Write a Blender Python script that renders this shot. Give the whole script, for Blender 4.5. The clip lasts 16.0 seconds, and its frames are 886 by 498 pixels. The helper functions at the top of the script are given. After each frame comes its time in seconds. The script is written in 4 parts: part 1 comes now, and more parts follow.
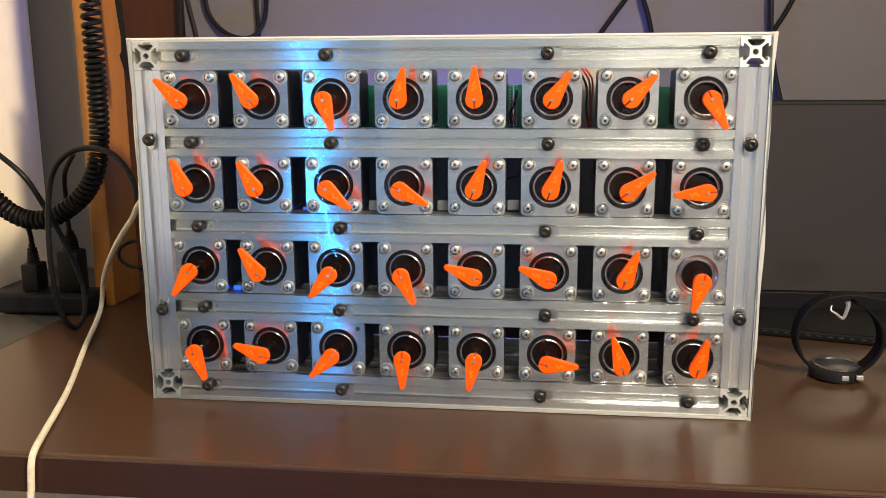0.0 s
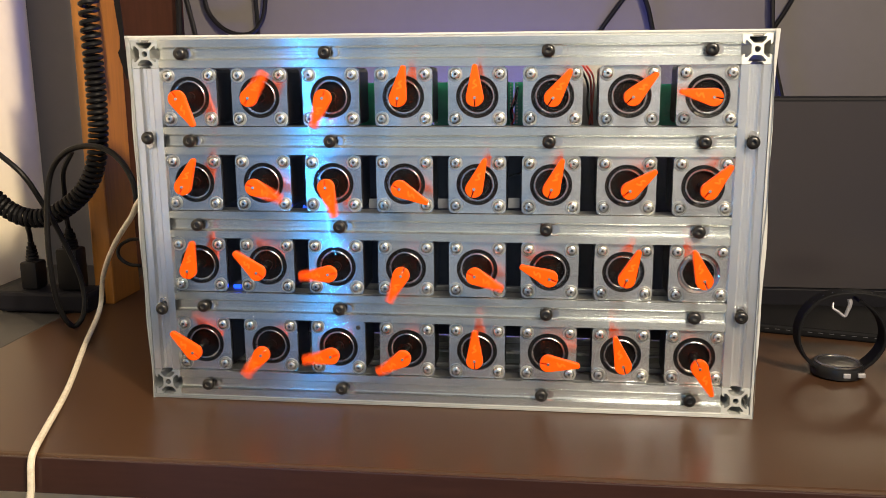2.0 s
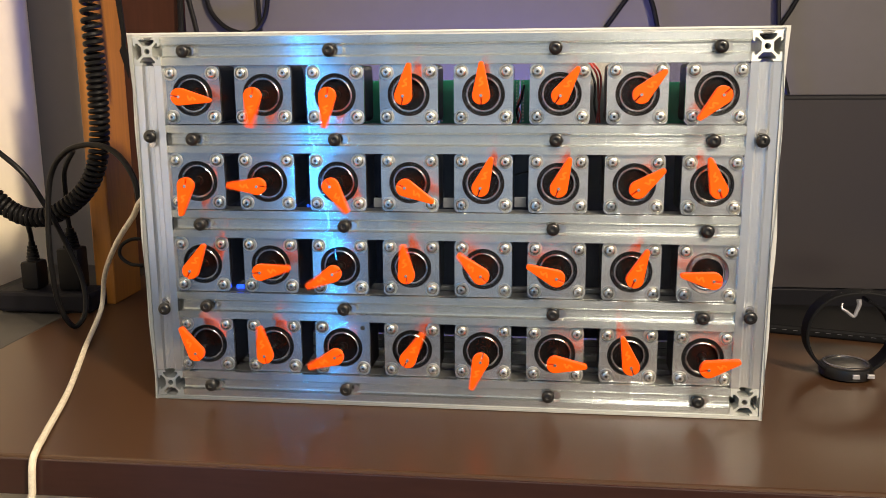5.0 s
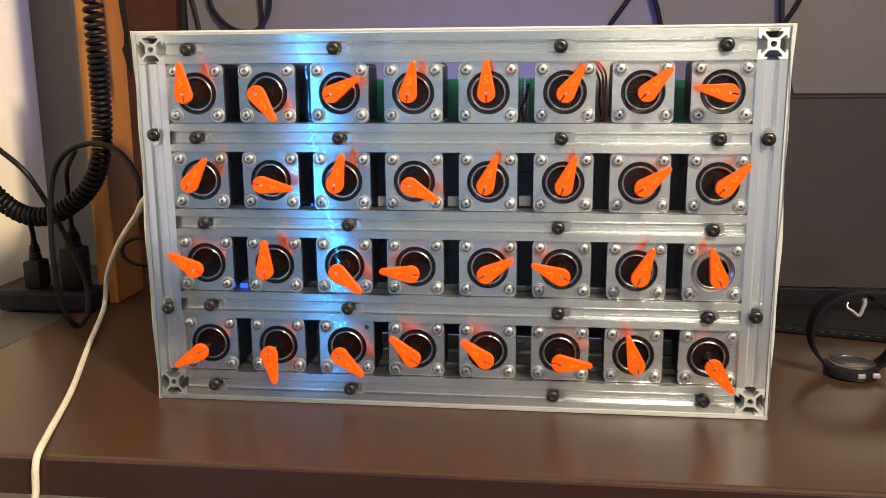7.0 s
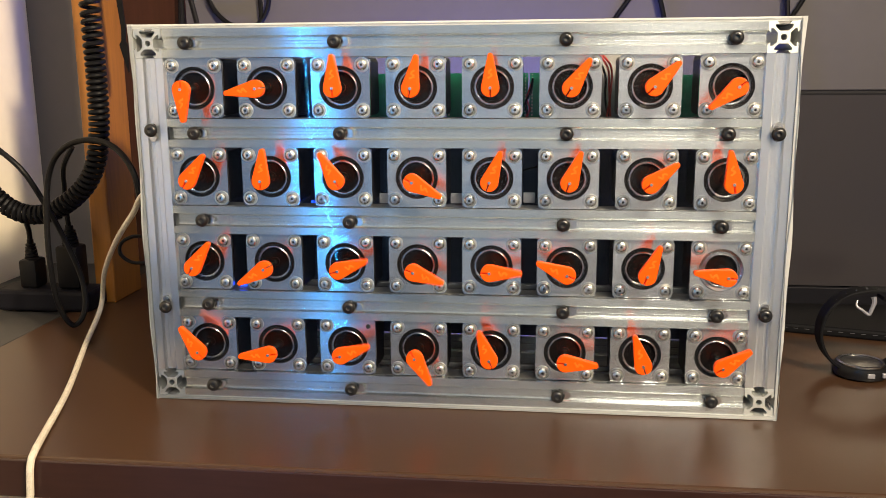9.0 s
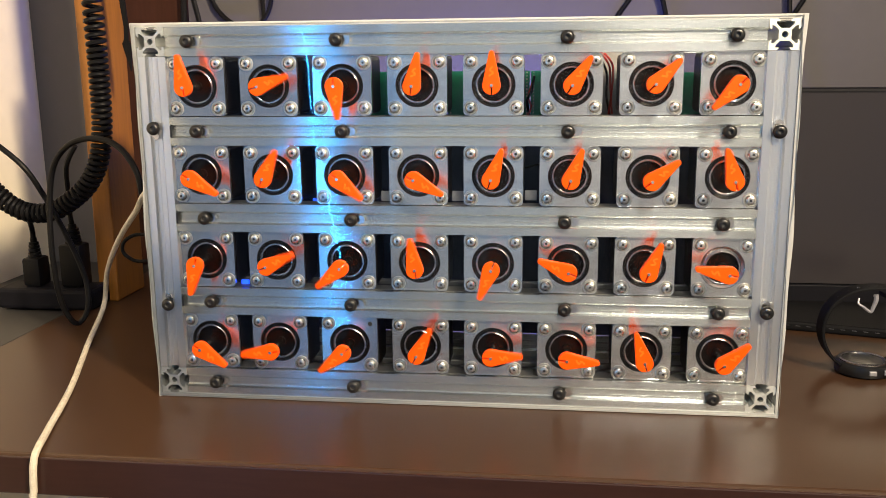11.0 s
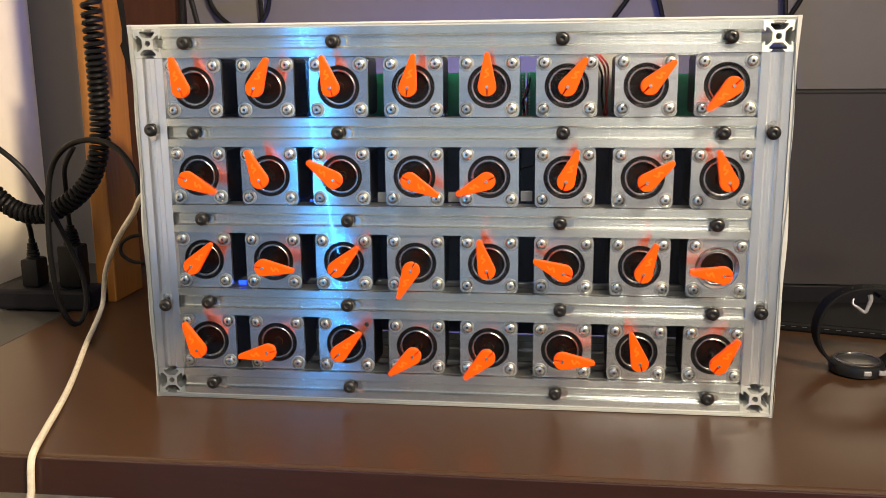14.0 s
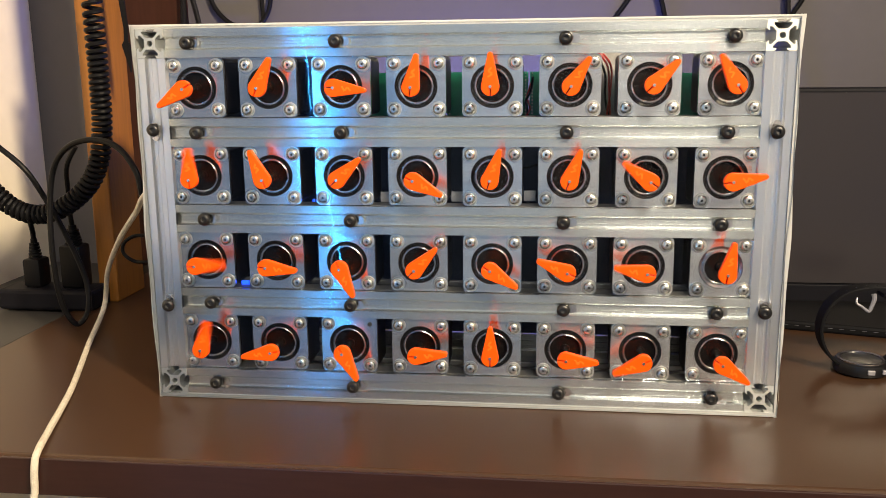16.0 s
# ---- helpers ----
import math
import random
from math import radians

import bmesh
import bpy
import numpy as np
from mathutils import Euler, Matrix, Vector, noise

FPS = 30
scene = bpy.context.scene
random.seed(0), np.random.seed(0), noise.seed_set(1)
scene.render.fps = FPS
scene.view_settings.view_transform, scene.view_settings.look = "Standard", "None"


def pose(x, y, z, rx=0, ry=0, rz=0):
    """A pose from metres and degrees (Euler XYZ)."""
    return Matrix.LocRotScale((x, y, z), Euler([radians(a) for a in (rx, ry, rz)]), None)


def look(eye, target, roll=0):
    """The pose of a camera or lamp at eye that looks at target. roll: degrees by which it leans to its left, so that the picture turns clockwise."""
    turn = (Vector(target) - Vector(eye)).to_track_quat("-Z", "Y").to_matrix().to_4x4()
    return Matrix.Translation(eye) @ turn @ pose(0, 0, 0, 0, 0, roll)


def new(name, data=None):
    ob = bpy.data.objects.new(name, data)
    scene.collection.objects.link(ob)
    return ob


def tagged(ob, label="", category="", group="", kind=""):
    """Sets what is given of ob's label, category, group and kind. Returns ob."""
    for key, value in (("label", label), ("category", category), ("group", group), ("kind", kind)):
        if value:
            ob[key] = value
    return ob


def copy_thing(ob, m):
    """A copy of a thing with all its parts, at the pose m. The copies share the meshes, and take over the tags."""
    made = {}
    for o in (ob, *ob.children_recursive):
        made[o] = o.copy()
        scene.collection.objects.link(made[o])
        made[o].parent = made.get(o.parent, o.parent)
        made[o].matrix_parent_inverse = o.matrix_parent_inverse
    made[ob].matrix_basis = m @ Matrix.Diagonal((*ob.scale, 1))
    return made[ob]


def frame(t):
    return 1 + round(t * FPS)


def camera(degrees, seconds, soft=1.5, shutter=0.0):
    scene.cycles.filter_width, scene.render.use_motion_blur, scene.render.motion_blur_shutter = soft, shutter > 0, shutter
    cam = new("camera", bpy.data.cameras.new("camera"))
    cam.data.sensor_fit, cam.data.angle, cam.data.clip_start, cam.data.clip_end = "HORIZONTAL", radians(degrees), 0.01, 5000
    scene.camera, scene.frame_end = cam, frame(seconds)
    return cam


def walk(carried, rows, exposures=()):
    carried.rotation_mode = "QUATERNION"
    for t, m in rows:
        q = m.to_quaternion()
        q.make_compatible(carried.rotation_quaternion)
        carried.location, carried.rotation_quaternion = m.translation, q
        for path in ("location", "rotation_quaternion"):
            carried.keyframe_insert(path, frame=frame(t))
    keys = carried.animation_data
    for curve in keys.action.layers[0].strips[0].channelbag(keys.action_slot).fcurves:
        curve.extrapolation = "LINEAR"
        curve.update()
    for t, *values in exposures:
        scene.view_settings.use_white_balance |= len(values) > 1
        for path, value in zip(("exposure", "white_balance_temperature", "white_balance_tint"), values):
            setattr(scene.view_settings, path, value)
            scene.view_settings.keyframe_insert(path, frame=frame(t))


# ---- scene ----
cam = camera(53.1, 16.0, soft=0.7, shutter=0.5)
PATH = [
    (0, (0.076, -0.63, 0.25), (-0.152, 1.318, -0.142), -0.3),
    (0.5, (0.073, -0.63, 0.251), (-0.152, 1.318, -0.143), -0.3),
    (1, (0.074, -0.629, 0.25), (-0.152, 1.318, -0.146), -0.3),
    (1.5, (0.075, -0.629, 0.25), (-0.152, 1.319, -0.146), -0.3),
    (2, (0.075, -0.627, 0.252), (-0.152, 1.318, -0.151), -0.4),
    (2.5, (0.073, -0.627, 0.25), (-0.154, 1.319, -0.15), -0.4),
    (3, (0.073, -0.628, 0.25), (-0.153, 1.319, -0.149), -0.3),
    (3.5, (0.073, -0.627, 0.251), (-0.152, 1.32, -0.15), -0.4),
    (4, (0.072, -0.625, 0.251), (-0.153, 1.321, -0.151), -0.4),
    (6.5, (0.068, -0.617, 0.249), (-0.163, 1.328, -0.155), -0.4),
    (7, (0.067, -0.619, 0.249), (-0.161, 1.327, -0.154), -0.4),
    (7.5, (0.067, -0.619, 0.247), (-0.161, 1.327, -0.152), -0.5),
    (8, (0.066, -0.608, 0.243), (-0.165, 1.337, -0.158), -0.5),
    (8.5, (0.066, -0.605, 0.245), (-0.167, 1.34, -0.159), -0.5),
    (9, (0.063, -0.608, 0.245), (-0.163, 1.338, -0.158), -0.4),
    (11.5, (0.065, -0.61, 0.244), (-0.169, 1.335, -0.161), -0.5),
    (12, (0.066, -0.611, 0.244), (-0.165, 1.334, -0.161), -0.5),
    (12.5, (0.067, -0.61, 0.244), (-0.166, 1.335, -0.161), -0.6),
    (13, (0.066, -0.61, 0.245), (-0.166, 1.335, -0.161), -0.5),
    (13.5, (0.067, -0.61, 0.243), (-0.164, 1.335, -0.158), -0.5),
    (14, (0.067, -0.612, 0.244), (-0.165, 1.334, -0.157), -0.5),
    (14.5, (0.066, -0.609, 0.245), (-0.165, 1.335, -0.162), -0.6),
    (15, (0.067, -0.607, 0.245), (-0.167, 1.337, -0.164), -0.6),
    (15.5, (0.064, -0.61, 0.245), (-0.165, 1.335, -0.163), -0.6),
    (16, (0.065, -0.611, 0.245), (-0.168, 1.333, -0.16), -0.6),
]
walk(cam, [(t, look(eye, target, roll)) for t, eye, target, roll in PATH])

# ---- world and lights ----
world = bpy.data.worlds.new("world")
scene.world = world
world.use_nodes = True
world.node_tree.nodes["Background"].inputs[0].default_value = (0.5, 0.55, 0.7, 1)
world.node_tree.nodes["Background"].inputs[1].default_value = 0.02


def area_lamp(name, m, sx, sy, watts, colour, spread=180):
    d = bpy.data.lights.new(name, "AREA")
    d.shape, d.size, d.size_y = "RECTANGLE", sx, sy
    d.energy, d.color, d.spread = watts, colour, radians(spread)
    ob = new(name, d)
    ob.matrix_world = m
    return ob


# ceiling lamp of the room, over and behind the camera
area_lamp("ceiling_light_glow", look((0.45, -1.65, 1.69), (0.45, -1.60, 0.0)), 0.42, 0.42, 31, (1.0, 0.915, 0.79))
# warm floor lamp before the right end of the desk
area_lamp("floor_lamp_glow", look((0.95, -1.12, 1.05), (-0.578, 0.40, 0.25)), 0.12, 0.12, 17.0, (1.0, 0.80, 0.54), 90)
# blue light strip behind the case
area_lamp("blue_strip_glow", look((0.0, 0.36, 0.10), (0.0, 0.46, 0.33)), 0.34, 0.02, 2.5, (0.12, 0.16, 1.0))


# ---- materials ----
def material(name, colour, rough=0.5, metal=0.0, var=0.12, scale=30.0, bump=0.0, bscale=200.0, stretch=(1, 1, 1),
             aniso=0.0, tangent=None, coat=0.0, emit=None, power=0.0, transmission=0.0, rvar=0.0, spec=0.5, bstretch=None):
    m = bpy.data.materials.new(name)
    m.use_nodes = True
    nt = m.node_tree
    b = nt.nodes["Principled BSDF"]
    b.inputs["Roughness"].default_value = rough
    b.inputs["Metallic"].default_value = metal
    b.inputs["Coat Weight"].default_value = coat
    b.inputs["Coat Roughness"].default_value = 0.12
    b.inputs["Transmission Weight"].default_value = transmission
    b.inputs["Specular IOR Level"].default_value = spec
    b.inputs["Base Color"].default_value = (*colour, 1)
    co = nt.nodes.new("ShaderNodeTexCoord")
    mp = nt.nodes.new("ShaderNodeMapping")
    mp.inputs["Scale"].default_value = stretch
    nt.links.new(co.outputs["Object"], mp.inputs["Vector"])
    info = nt.nodes.new("ShaderNodeObjectInfo")
    apart = nt.nodes.new("ShaderNodeMath")
    apart.operation = "MULTIPLY"
    apart.inputs[1].default_value = 7.0
    nt.links.new(info.outputs["Random"], apart.inputs[0])
    nt.links.new(apart.outputs[0], mp.inputs["Location"])
    if var:
        n1 = nt.nodes.new("ShaderNodeTexNoise")
        n1.inputs["Scale"].default_value, n1.inputs["Detail"].default_value = scale, 6
        n2 = nt.nodes.new("ShaderNodeTexNoise")
        n2.inputs["Scale"].default_value, n2.inputs["Detail"].default_value = scale * 9, 3
        for n in (n1, n2):
            nt.links.new(mp.outputs[0], n.inputs["Vector"])
        add = nt.nodes.new("ShaderNodeMath")
        add.operation = "ADD"
        nt.links.new(n1.outputs[0], add.inputs[0])
        nt.links.new(n2.outputs[0], add.inputs[1])
        ramp = nt.nodes.new("ShaderNodeMapRange")
        ramp.inputs[1].default_value, ramp.inputs[2].default_value = 0.6, 1.4
        ramp.inputs[3].default_value, ramp.inputs[4].default_value = 1 - var, 1 + var
        nt.links.new(add.outputs[0], ramp.inputs[0])
        mul = nt.nodes.new("ShaderNodeVectorMath")
        mul.operation = "SCALE"
        mul.inputs[0].default_value = colour
        nt.links.new(ramp.outputs[0], mul.inputs["Scale"])
        nt.links.new(mul.outputs[0], b.inputs["Base Color"])
        if rvar:
            rr = nt.nodes.new("ShaderNodeMapRange")
            rr.inputs[1].default_value, rr.inputs[2].default_value = 0.6, 1.4
            rr.inputs[3].default_value, rr.inputs[4].default_value = rough - rvar, rough + rvar
            nt.links.new(add.outputs[0], rr.inputs[0])
            nt.links.new(rr.outputs[0], b.inputs["Roughness"])
    if bump:
        nb = nt.nodes.new("ShaderNodeTexNoise")
        nb.inputs["Scale"].default_value, nb.inputs["Detail"].default_value = bscale, 4
        mb = nt.nodes.new("ShaderNodeMapping")
        mb.inputs["Scale"].default_value = bstretch or stretch
        nt.links.new(co.outputs["Object"], mb.inputs["Vector"])
        nt.links.new(mb.outputs[0], nb.inputs["Vector"])
        bp = nt.nodes.new("ShaderNodeBump")
        bp.inputs["Strength"].default_value, bp.inputs["Distance"].default_value = bump, 0.0005
        nt.links.new(nb.outputs[0], bp.inputs["Height"])
        nt.links.new(bp.outputs[0], b.inputs["Normal"])
    if aniso:
        b.inputs["Anisotropic"].default_value = aniso
        tv = nt.nodes.new("ShaderNodeCombineXYZ")
        for k in range(3):
            tv.inputs[k].default_value = tangent[k]
        nt.links.new(tv.outputs[0], b.inputs["Tangent"])
    if emit:
        b.inputs["Emission Color"].default_value = (*emit, 1)
        b.inputs["Emission Strength"].default_value = power
    return m


ALU_H = material("brushed_aluminium_rail", (0.86, 0.88, 0.85), 0.20, 0.92, 0.04, 14, 0.035, 26, (0.1, 1, 6), 1.0, (0, 0.5, 0.87), rvar=0.015, bstretch=(1, 0.2, 0.2))
ALU_V = material("brushed_aluminium_upright", (0.90, 0.91, 0.93), 0.28, 0.86, 0.012, 14, 0.012, 60, (6, 1, 0.15), 0.85, (1, 0, 0))
ALU_CUT = material("sawn_aluminium", (0.74, 0.75, 0.73), 0.5, 0.7, 0.08, 90, 0.1, 400)
ALU_PLATE = material("ground_aluminium_plate", (0.88, 0.88, 0.87), 0.15, 0.94, 0.11, 30, 0.09, 45, (0.1, 1, 5), 1.0, (0, 0, 1), rvar=0.02, bstretch=(1, 0.2, 0.25))
BLACK_METAL = material("blackened_steel", (0.009, 0.009, 0.010), 0.3, 0.0, 0.2, 200, 0.1, 600)
# dark colour for the shade inside sockets, holes and gaps
RECESS_SHADE = material("dark_screw_socket", (0.04, 0.04, 0.04), 0.6)
WASHER = material("dull_steel_washer", (0.74, 0.72, 0.68), 0.32, 0.9, 0.1, 300)
ROD = material("dull_grey_strip", (0.20, 0.20, 0.20), 0.5, 0.6)
# black panel; the window's blue reflection is put into its colour
DARK_PANEL = material("dark_blue_grey_panel", (0.030, 0.038, 0.075), 0.4, 0.0, 0.25, 60)
GREY_BOARD = material("grey_plastic_board", (0.27, 0.265, 0.26), 0.5, 0.0, 0.12, 60)
BLACK_GLOSS = material("black_motor_enamel", (0.006, 0.0045, 0.0045), 0.4, 0.0, 0.2, 150, spec=0.08)
BLACK_RING = material("black_anodised_ring", (0.008, 0.008, 0.009), 0.3, 0.0, 0.1, 300, spec=0.2)
STEEL = material("polished_steel", (0.82, 0.80, 0.77), 0.26, 1.0, 0.05, 200, 0.05, 500)
SCREW_STEEL = material("bright_zinc_screw", (0.88, 0.86, 0.82), 0.27, 0.95, 0.05, 300)
STEEL_RING = material("turned_steel_ring", (0.70, 0.70, 0.70), 0.2, 1.0, 0.12, 160, 0.08, 500)
ORANGE = material("orange_plastic", (0.95, 0.085, 0.0), 0.45, 0.0, 0.10, 120, 0.15, 900, spec=0.2)
ORANGE_PALE = material("worn_orange_relief", (1.0, 0.15, 0.01), 0.5, 0.0, 0.1, 120, spec=0.2)
ACRYLIC = material("frosted_acrylic_edge", (0.62, 0.63, 0.62), 0.35, 0.0, 0.06, 40, 0.1, 60, transmission=0.35)
PCB_GREEN = material("green_circuit_board", (0.03, 0.36, 0.19), 0.35, 0.0, 0.25, 160, 0.1, 500)
SOLDER = material("solder_pads", (0.8, 0.8, 0.72), 0.3, 0.6, 0.05, 300)
RED_WIRE = material("red_wire", (0.45, 0.02, 0.015), 0.4)
BLACK_RUBBER = material("black_cable_rubber", (0.005, 0.005, 0.006), 0.45, 0.0, 0.15, 120, 0.1, 600, spec=0.14)
WHITE_CORD = material("pale_braided_cord", (0.62, 0.56, 0.45), 0.55, 0.0, 0.28, 260, 0.5, 900)
DESK = material("dark_walnut_desk", (0.050, 0.025, 0.0125), 0.31, 0.0, 0.06, 10, 0.0, 70, (0.25, 3.0, 3.0), rvar=0.006, spec=0.42)
DESK_EDGE = material("dark_walnut_edge_band", (0.028, 0.0115, 0.009), 0.32, 0.0, 0.25, 12, 0.05, 80, (0.3, 3, 3), coat=0.2)
WALL = material("cream_wall_paint", (0.80, 0.73, 0.60), 0.75, 0.0, 0.05, 6, 0.12, 260)
# back wall: shade is put into this very dark base colour
WALL_SHADED = material("grey_wall_paint", (0.078, 0.072, 0.075), 0.75, 0.0, 0.05, 6, 0.12, 260)
WOOD = material("orange_stained_pine", (0.25, 0.095, 0.012), 0.42, 0.0, 0.22, 8, 0.1, 60, (3.5, 3.5, 0.35))
WOOD_DARK = material("red_brown_wood", (0.030, 0.010, 0.006), 0.5, 0.0, 0.2, 8, 0.1, 60, (3.5, 3.5, 0.35), spec=0.12)
SCREEN = material("switched_off_screen", (0.030, 0.027, 0.031), 0.16, 0.0, 0.0)
BEZEL = material("black_plastic_bezel", (0.007, 0.007, 0.010), 0.55, 0.0, 0.15, 200, spec=0.1)
STITCH = material("white_stitching", (0.07, 0.07, 0.08), 0.6)
# for small blue lights and one blue reflection drawn as a glow
BLUE_SPOT = material("blue_light", (0.02, 0.08, 0.9), 0.4, emit=(0.01, 0.07, 1.0), power=2.5)
WHITE_PAPER = material("white_paper", (0.5, 0.5, 0.52), 0.6)
CEIL = material("white_ceiling_paint", (0.75, 0.74, 0.72), 0.8, 0.0, 0.04, 5)
LAMP_GLOW = material("lamp_diffuser", (0.8, 0.8, 0.8), 0.5, emit=(1.0, 0.88, 0.72), power=9.0)
DUSK = material("dusk_curtain", (0.10, 0.13, 0.17), 0.7, var=0.2, scale=3.0, emit=(0.30, 0.52, 1.0), power=0.16)
SILVER = material("silver_plastic", (0.30, 0.30, 0.33), 0.35, 0.4)
CASE_BLACK = material("black_watch_case", (0.008, 0.008, 0.009), 0.28, 0.0)
STRAP = material("black_silicone_strap", (0.006, 0.006, 0.007), 0.6, 0.0, 0.15, 200, 0.1, 700, spec=0.08)
# white table: the shade on it is put into a near-black colour
SIDE_SHADED = material("white_side_top", (0.035, 0.033, 0.031), 0.5, 0.0, 0.06, 10)
# glow of the added panel that brightens the middle rails
BLUE_FILL = material("pale_daylit_curtain", (0.30, 0.34, 0.40), 0.8, var=0.15, scale=3.0, stretch=(6, 1, 0.2), emit=(0.62, 0.80, 1.0), power=0.22)
SKY_DIM = material("dim_daylight_gap", (0.1, 0.2, 0.3), 0.5, var=0.0, emit=(0.25, 0.55, 1.0), power=1.1)
SKY_GAP = material("daylight_gap", (0.1, 0.3, 0.6), 0.5, var=0.0, emit=(0.03, 0.38, 1.0), power=98.0)


def clear_sheet():
    """Clear acrylic: lets light straight through and mirrors a little, more at a slant."""
    m = bpy.data.materials.new("clear_acrylic")
    m.use_nodes = True
    nt = m.node_tree
    nt.nodes.remove(nt.nodes["Principled BSDF"])
    clear = nt.nodes.new("ShaderNodeBsdfTransparent")
    clear.inputs[0].default_value = (0.985, 0.99, 0.99, 1)
    gloss = nt.nodes.new("ShaderNodeBsdfGlossy")
    gloss.inputs["Roughness"].default_value = 0.015
    wave = nt.nodes.new("ShaderNodeTexNoise")
    wave.inputs["Scale"].default_value = 14
    co = nt.nodes.new("ShaderNodeTexCoord")
    nt.links.new(co.outputs["Object"], wave.inputs["Vector"])
    bp = nt.nodes.new("ShaderNodeBump")
    bp.inputs["Strength"].default_value, bp.inputs["Distance"].default_value = 0.25, 0.0004
    nt.links.new(wave.outputs[0], bp.inputs["Height"])
    nt.links.new(bp.outputs[0], gloss.inputs["Normal"])
    fr = nt.nodes.new("ShaderNodeFresnel")
    fr.inputs[0].default_value = 1.27
    mix = nt.nodes.new("ShaderNodeMixShader")
    nt.links.new(fr.outputs[0], mix.inputs[0])
    nt.links.new(clear.outputs[0], mix.inputs[1])
    nt.links.new(gloss.outputs[0], mix.inputs[2])
    nt.links.new(mix.outputs[0], nt.nodes["Material Output"].inputs["Surface"])
    return m


CLEAR = clear_sheet()


# ---- building helpers ----
def mesh_object(name, bm, mat, parent=None, smooth=False, m=None):
    bmesh.ops.recalc_face_normals(bm, faces=bm.faces)
    me = bpy.data.meshes.new(name)
    bm.to_mesh(me)
    bm.free()
    for x in (mat if isinstance(mat, (list, tuple)) else [mat]):
        me.materials.append(x)
    if smooth:
        for p in me.polygons:
            p.use_smooth = True
        me.set_sharp_from_angle(angle=radians(35))
    ob = new(name, me)
    ob.parent = parent
    if m is not None:
        ob.matrix_basis = m
    return ob


def part(name, bm, mat, parent, label="", smooth=False, m=None):
    ob = mesh_object(name, bm, mat, parent, smooth, m)
    return tagged(ob, label) if label else ob


def again(ob, parent, m):
    """One more object on the same mesh."""
    o = new(ob.name.split(".")[0], ob.data)
    o.parent, o.matrix_basis = parent, m
    if "label" in ob:
        o["label"] = ob["label"]
    return o


def box(bm, x0, x1, y0, y1, z0, z1, bevel=0.0, mat=0):
    r = bmesh.ops.create_cube(bm, size=1)
    bmesh.ops.transform(bm, matrix=Matrix.Translation(((x0 + x1) / 2, (y0 + y1) / 2, (z0 + z1) / 2)) @
                        Matrix.Diagonal((x1 - x0, y1 - y0, z1 - z0, 1)), verts=r["verts"])
    fs = {f for v in r["verts"] for f in v.link_faces}
    for f in fs:
        f.material_index = mat
    if bevel:
        es = list({e for v in r["verts"] for e in v.link_edges})
        bmesh.ops.bevel(bm, geom=es, offset=bevel, segments=2, affect="EDGES", profile=0.5)
    return bm


def lathe(bm, profile, seg=32, axis="Y", centre=(0, 0, 0), mat=0, dark_from=None):
    """Turns a list of (radius, along) round an axis; along -y for Y."""
    rings = []
    for r, a in profile:
        ring = []
        for k in range(seg):
            t = 2 * math.pi * k / seg
            if axis == "Y":
                p = (r * math.cos(t), a, r * math.sin(t))
            else:
                p = (r * math.cos(t), r * math.sin(t), a)
            ring.append(bm.verts.new(Vector(p) + Vector(centre)))
        rings.append(ring)
    for i in range(len(rings) - 1):
        for k in range(seg):
            f = bm.faces.new((rings[i][k], rings[i][(k + 1) % seg], rings[i + 1][(k + 1) % seg], rings[i + 1][k]))
            f.material_index = 1 if dark_from is not None and i >= dark_from else mat
    for ring, (r, a) in ((rings[0], profile[0]), (rings[-1], profile[-1])):
        if r > 1e-6:
            f = bm.faces.new(ring)
            f.material_index = mat
    return bm


def outline_solid(bm, loops, depth, put):
    """A flat outline with holes, made thick; put turns (u, v, w) into a place."""
    edges = []
    for loop in loops:
        vs = [bm.verts.new(put(u, v, 0.0)) for u, v in loop]
        edges += [bm.edges.new((vs[i], vs[(i + 1) % len(vs)])) for i in range(len(vs))]
    r = bmesh.ops.triangle_fill(bm, use_beauty=True, use_dissolve=False, edges=edges)
    faces = [g for g in r["geom"] if isinstance(g, bmesh.types.BMFace)]
    ex = bmesh.ops.extrude_face_region(bm, geom=faces)
    shift = Vector(put(0, 0, depth)) - Vector(put(0, 0, 0))
    bmesh.ops.translate(bm, verts=[g for g in ex["geom"] if isinstance(g, bmesh.types.BMVert)], vec=shift)
    return bm


